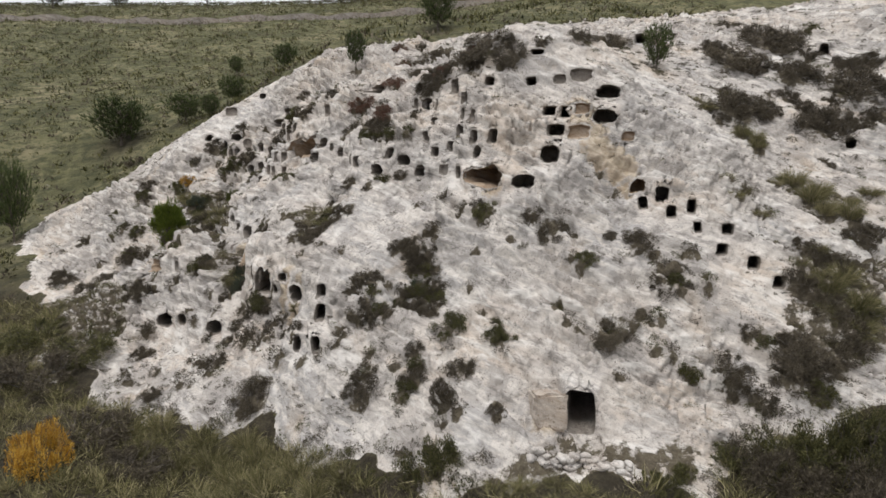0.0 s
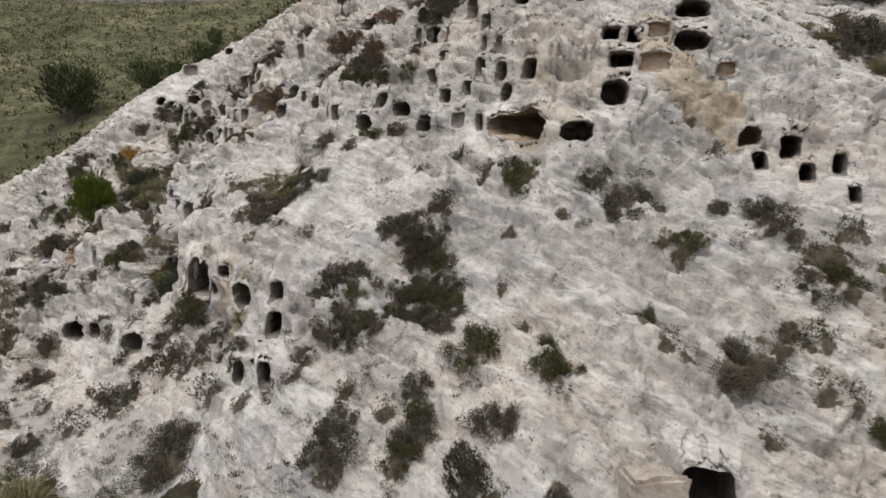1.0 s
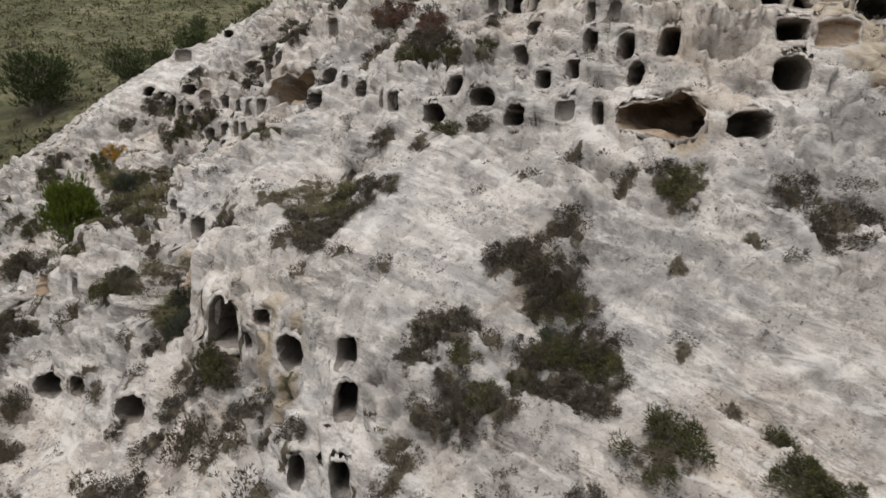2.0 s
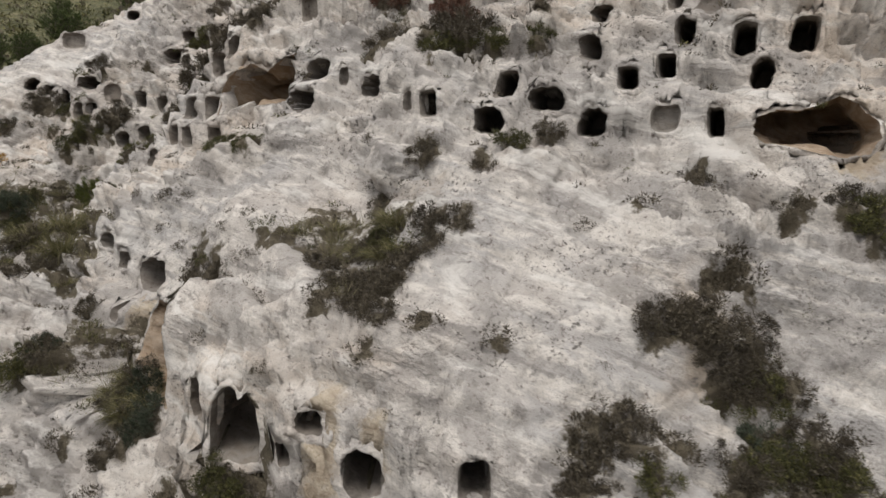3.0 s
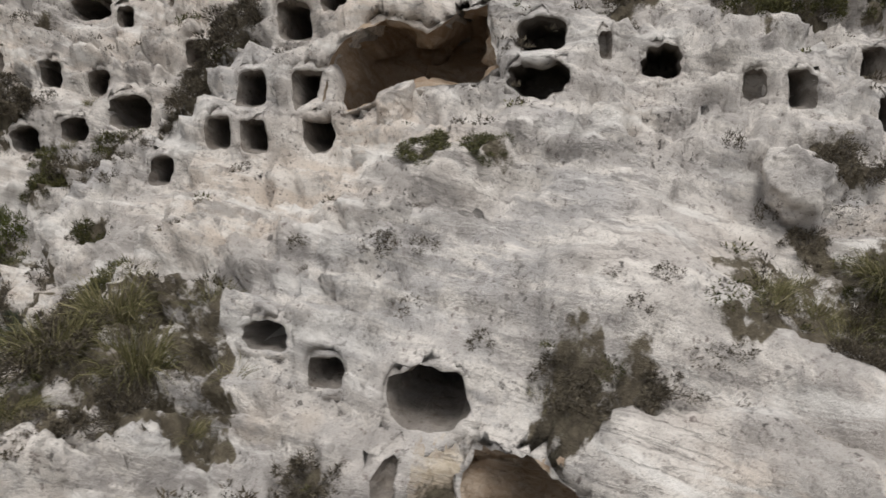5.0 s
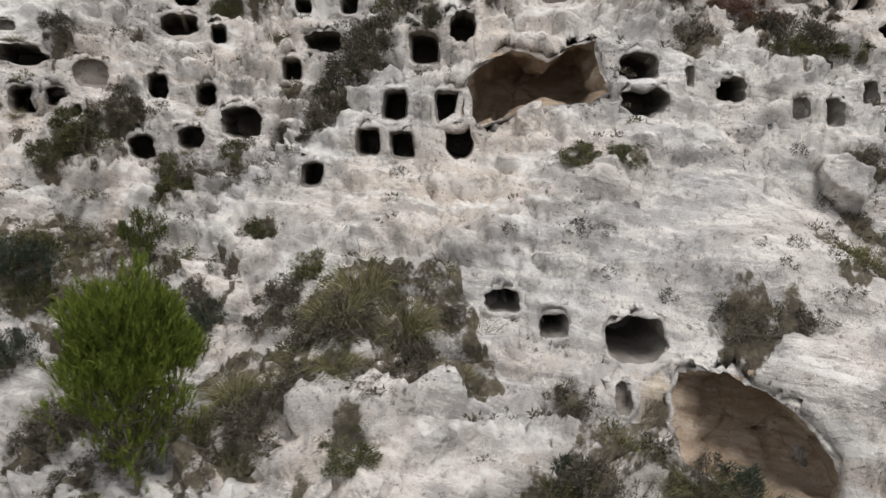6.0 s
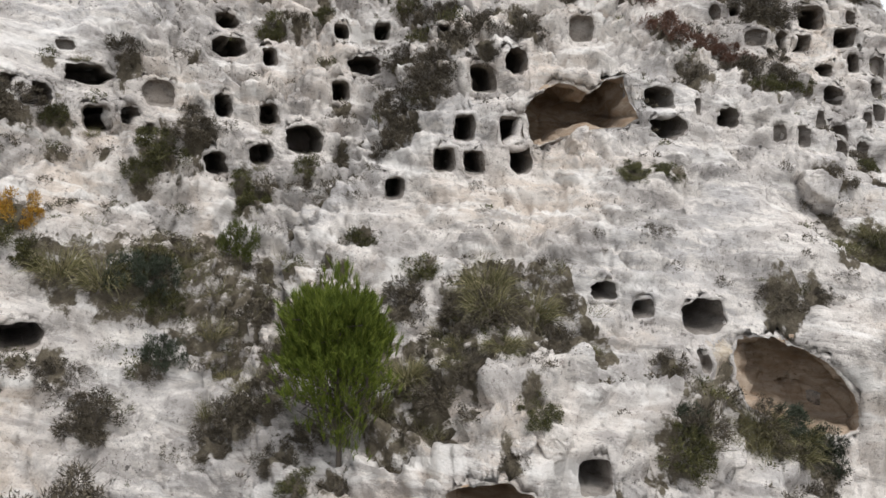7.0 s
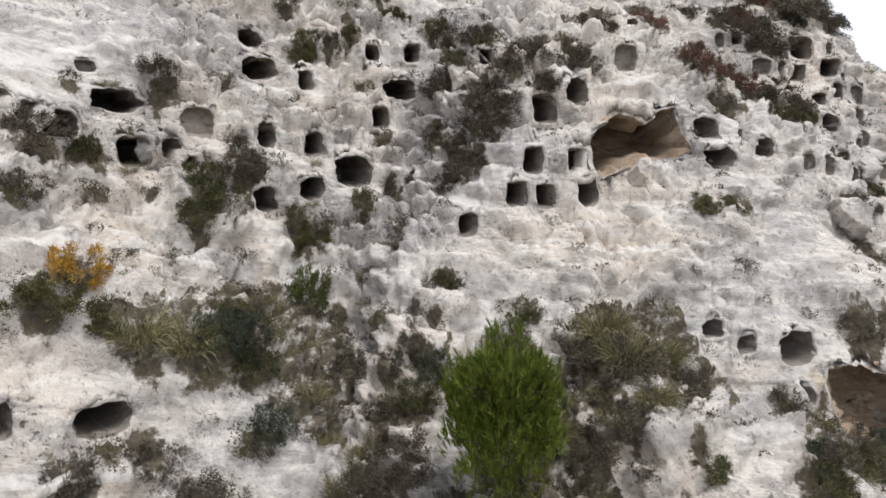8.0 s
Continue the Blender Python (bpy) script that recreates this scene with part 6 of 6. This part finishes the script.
# ---- growth too fine to count ----
def scatter(name, count, seed, area, test, size, leaf, per, length, label, category, width=0.25):
    rng = np.random.default_rng(seed)
    x, y = rng.uniform(area[0], area[1], count), rng.uniform(area[2], area[3], count)
    ok = test(x, y, rng)
    x, y = x[ok], y[ok]
    r = rng.uniform(size[0], size[1], len(x)) ** 1.0
    z = landform(x, y) + 0.05
    for k in np.flatnonzero((x > -50) & (x < 42) & (y > 12) & (y < 100)):
        z[k] = drop(x[k], y[k])
    n = len(x) * per
    way = unit(rng.normal(0, 1, (n, 3)) + (0, 0, 0.7))
    way[:, 2] = np.abs(way[:, 2])
    rr = np.repeat(r, per)[:, None]
    spots = np.repeat(np.stack((x, y, z), 1), per, 0) + way * rr * rng.uniform(0.2, 1, (n, 1)) * (1, 1, 0.7)
    grow = unit(way + rng.normal(0, 0.5, (n, 3)) + (0, 0, 0.4))
    v, f = leaves(rng, spots, grow, 1.0, width)
    v = (v.reshape(-1, 3, 3) - spots[:, None]) * (rr * length)[:, None] + spots[:, None]
    ob = new(name, mesh_of(name, v.reshape(-1, 3), f, leaf, False))
    return tagged(ob, label, category, kind="stuff")


def on_rock(x, y, rng):
    p = np.stack((x * 0.35, y * 0.35, 0 * x), 1)
    slab = np.zeros_like(x)
    for cx, cy, r in SMOOTH_SLABS:
        slab = np.maximum(slab, np.exp(-((x - cx) ** 2 + (y - cy) ** 2) / r ** 2))
    return inside(ROCK_EDGE, x, y) & (fbm(p, 3, 91) + 0.4 * rng.normal(0, 1, len(x)) - 1.2 * slab > 0.05)


def off_rock(x, y, rng):
    return ~inside(ROCK_EDGE, x, y) & ~((x > 2.6) & (x < 9.5) & (y > 21.9) & (y < 26))


def in_thicket(x, y, rng):
    grown = np.zeros(len(x), bool)
    for line in THICKETS:
        grown |= inside(line, x, y)
    return grown & (rng.random(len(x)) < 0.45 + 0.9 * fbm(np.stack((x, y, 0 * x), 1) * 0.6, 2, int(rng.integers(99))))


scatter("thicket_grass", 12000, 31, (-30, 22, 24, 58), in_thicket, (0.18, 0.42), STRAW, 60, 0.85, "long dry straw-green grass among gully scrub", "grass", 0.014)
scatter("thicket_scrub", 5000, 32, (-30, 22, 24, 58), in_thicket, (0.15, 0.38), THORN, 70, 0.24, "low grey-brown scrub filling gullies in the rock", "scrub", 0.2)
scatter("thicket_herbs", 4200, 33, (-30, 22, 24, 58), in_thicket, (0.15, 0.36), GREEN, 70, 0.24, "low olive-green scrub filling gullies in the rock", "scrub", 0.2)
scatter("crevice_plants", 9000, 11, (-34, 34, 25, 66), on_rock, (0.06, 0.24), THORN, 30, 0.34, "small dark plants rooted in limestone cracks", "plants")
scatter("crevice_herbs", 1600, 12, (-34, 34, 25, 66), on_rock, (0.06, 0.22), GREEN, 30, 0.34, "small green herbs rooted in limestone cracks", "plants")
scatter("meadow_scrub", 15000, 13, (-190, 60, 40, 235), off_rock, (0.3, 1.15), GREEN, 12, 0.40, "low olive scrub scattered over the hillside", "scrub")
scatter("meadow_thorns", 8000, 14, (-190, 60, 40, 235), off_rock, (0.3, 0.9), THORN, 12, 0.42, "low grey-brown scrub scattered over the hillside", "scrub")
scatter("valley_scrub", 2500, 15, (-45, 45, 8, 50), off_rock, (0.25, 0.8), THORN, 80, 0.17, "dark brown scrub at the foot of the outcrop", "scrub")
scatter("valley_grass", 5200, 16, (-32, 32, 14, 48), off_rock, (0.25, 0.75), STRAW, 60, 0.9, "dry grass at the foot of the outcrop", "grass", 0.022)


# ---- loose blocks, masonry and the far hilltop ----
def rock_mesh(name, seed, size, material, detail=5):
    """A weathered block: a cube-like ball with broken faces."""
    bm = bmesh.new()
    bmesh.ops.create_icosphere(bm, subdivisions=detail, radius=1)
    co = np.array([v.co[:] for v in bm.verts])
    rng = np.random.default_rng(seed)
    faces = unit(rng.normal(0, 1, (14, 3)) + 0.0)
    reach = rng.uniform(0.62, 0.95, 14)
    towards = co @ faces.T
    co = co * np.min(np.where(towards > 0.05, reach / np.maximum(towards, 0.05), 9), 1)[:, None]
    co = co * (1 + 0.07 * fbm(co * 1.7 + seed, 2, seed % 50) + 0.035 * fbm(co * 7 + seed, 3, seed % 40))[:, None]
    co = co + 0.05 * np.round(2.5 * fbm(co * 2.2 + seed, 2, 9))[:, None] * faces[0]
    co = co * size
    for v, c in zip(bm.verts, co):
        v.co = c
    me = bpy.data.meshes.new(name)
    bm.to_mesh(me)
    bm.free()
    me.materials.append(material)
    me.polygons.foreach_set("use_smooth", np.ones(len(me.polygons), bool))
    return me


def boulder(x, y, lift, sx, sy, sz, turn, seed, label):
    ob = new("boulder", rock_mesh("boulder", seed, (sx, sy, sz), STONE))
    ob.matrix_world = pose(x, y, drop(x, y) + lift, 12, -8, turn)
    tagged(ob, label, "boulder", "boulders on the slope")


boulder(-6.15, 41.25, 0.22, 0.85, 0.7, 0.72, 35, 6, "angular pale limestone boulder half sunk beside shrubs")
boulder(-17.6, 44.4, 0.1, 0.5, 0.45, 0.45, 10, 8, "bright white limestone block on a rocky knoll")
boulder(-18.2, 44.85, 0.03, 0.22, 0.2, 0.2, 60, 12, "small bright limestone block on a rocky knoll")
boulder(-10.15, 47.15, 0.1, 0.55, 0.42, 0.6, 30, 44, "pale rock stump standing in the cave mouth")
boulder(-9.0, 51.9, 0.0, 0.5, 0.35, 0.35, 80, 21, "grey limestone block on the upper slope")
boulder(-11.3, 57.3, 0.0, 0.8, 0.5, 0.45, 120, 22, "cracked limestone block on the gully rim")

# dry-stone terrace before the chamber door
masonry = new("dry_stone_wall")
masonry.location = (5.0, 23.4, drop(5.0, 23.4))
tagged(masonry, "collapsed dry-stone terrace wall of small grey stones", "stone wall")
pebbles = [rock_mesh("stone", 200 + k, (1, 1, 1), STONE, 2) for k in range(5)]
rng = random.Random(21)
for k in range(85):
    x = 3.2 + 3.8 * rng.random()
    row = rng.choice((0, 0, 0, 1, 1, 2))
    y = 23.75 - 0.24 * (x - 3.4) + 0.10 * row + rng.uniform(-0.14, 0.14)
    s = rng.uniform(0.10, 0.22)
    ob = part("stone", rng.choice(pebbles), masonry)
    ob.matrix_basis = Matrix.Translation(-masonry.location) @ pose(x, y, drop(x, y) + 0.06 + 0.17 * row, 0, rng.uniform(-20, 20), rng.uniform(0, 360)) @ Matrix.Diagonal((s * 1.35, s, s * 0.8, 1))

# cut block standing against the door jamb
bm = bmesh.new()
bmesh.ops.create_cube(bm, size=1)
bmesh.ops.bevel(bm, geom=bm.edges[:], offset=0.07, segments=2, affect="EDGES")
bmesh.ops.subdivide_edges(bm, edges=bm.edges[:], cuts=4, use_grid_fill=True)
co = np.array([v.co[:] for v in bm.verts])
co = co * (1 + 0.16 * fbm(co * 2.6, 4, 33))[:, None] * (1.25, 0.8, 1.45)
for v, c in zip(bm.verts, co):
    v.co = c
jamb_mesh = bpy.data.meshes.new("door_jamb")
bm.to_mesh(jamb_mesh)
bm.free()
jamb_mesh.materials.append(STONE_JAMB)
jamb = new("door_jamb", jamb_mesh)
jamb.matrix_world = pose(4.05, 25.45, drop(4.05, 25.0) + 0.55, 0, 0, 8)
tagged(jamb, "squared yellowish rock block beside the chamber door", "stone block")

# long field wall below the far crest
fv, ff = [], []
for k in range(160):
    x = -210 + 1.9 * k
    y = 176 + 4 * math.sin(x * 0.03) + 2 * math.sin(x * 0.11)
    z = float(landform(np.array([x]), np.array([y]))[0])
    top = 1.0 + 0.35 * math.sin(x * 0.5) + 0.4 * rng.random()
    fv += [(x, y - 0.6, z - 0.6), (x, y - 0.45, z + top), (x, y + 0.45, z + top), (x, y + 0.6, z - 0.6)]
    if k:
        a, b = 4 * k - 4, 4 * k
        ff += [(a + i, b + i, b + i + 1, a + i + 1) for i in range(3)]
tagged(new("field_wall", mesh_of("field_wall", fv, ff, STONE_CUT, False)), "long low field wall across the far hillside", "stone wall", kind="structure")

for x, y, r, h in ((-112, 205, 5.5, 7), (-95, 208, 4.5, 6), (-70, 212, 5, 8), (-40, 214, 6, 8), (-30, 212, 6, 7), (-12, 205, 5, 7)):
    far_tree = plant("conifer", x, y, r, h, 0.37 + 0.01 * x % 1)
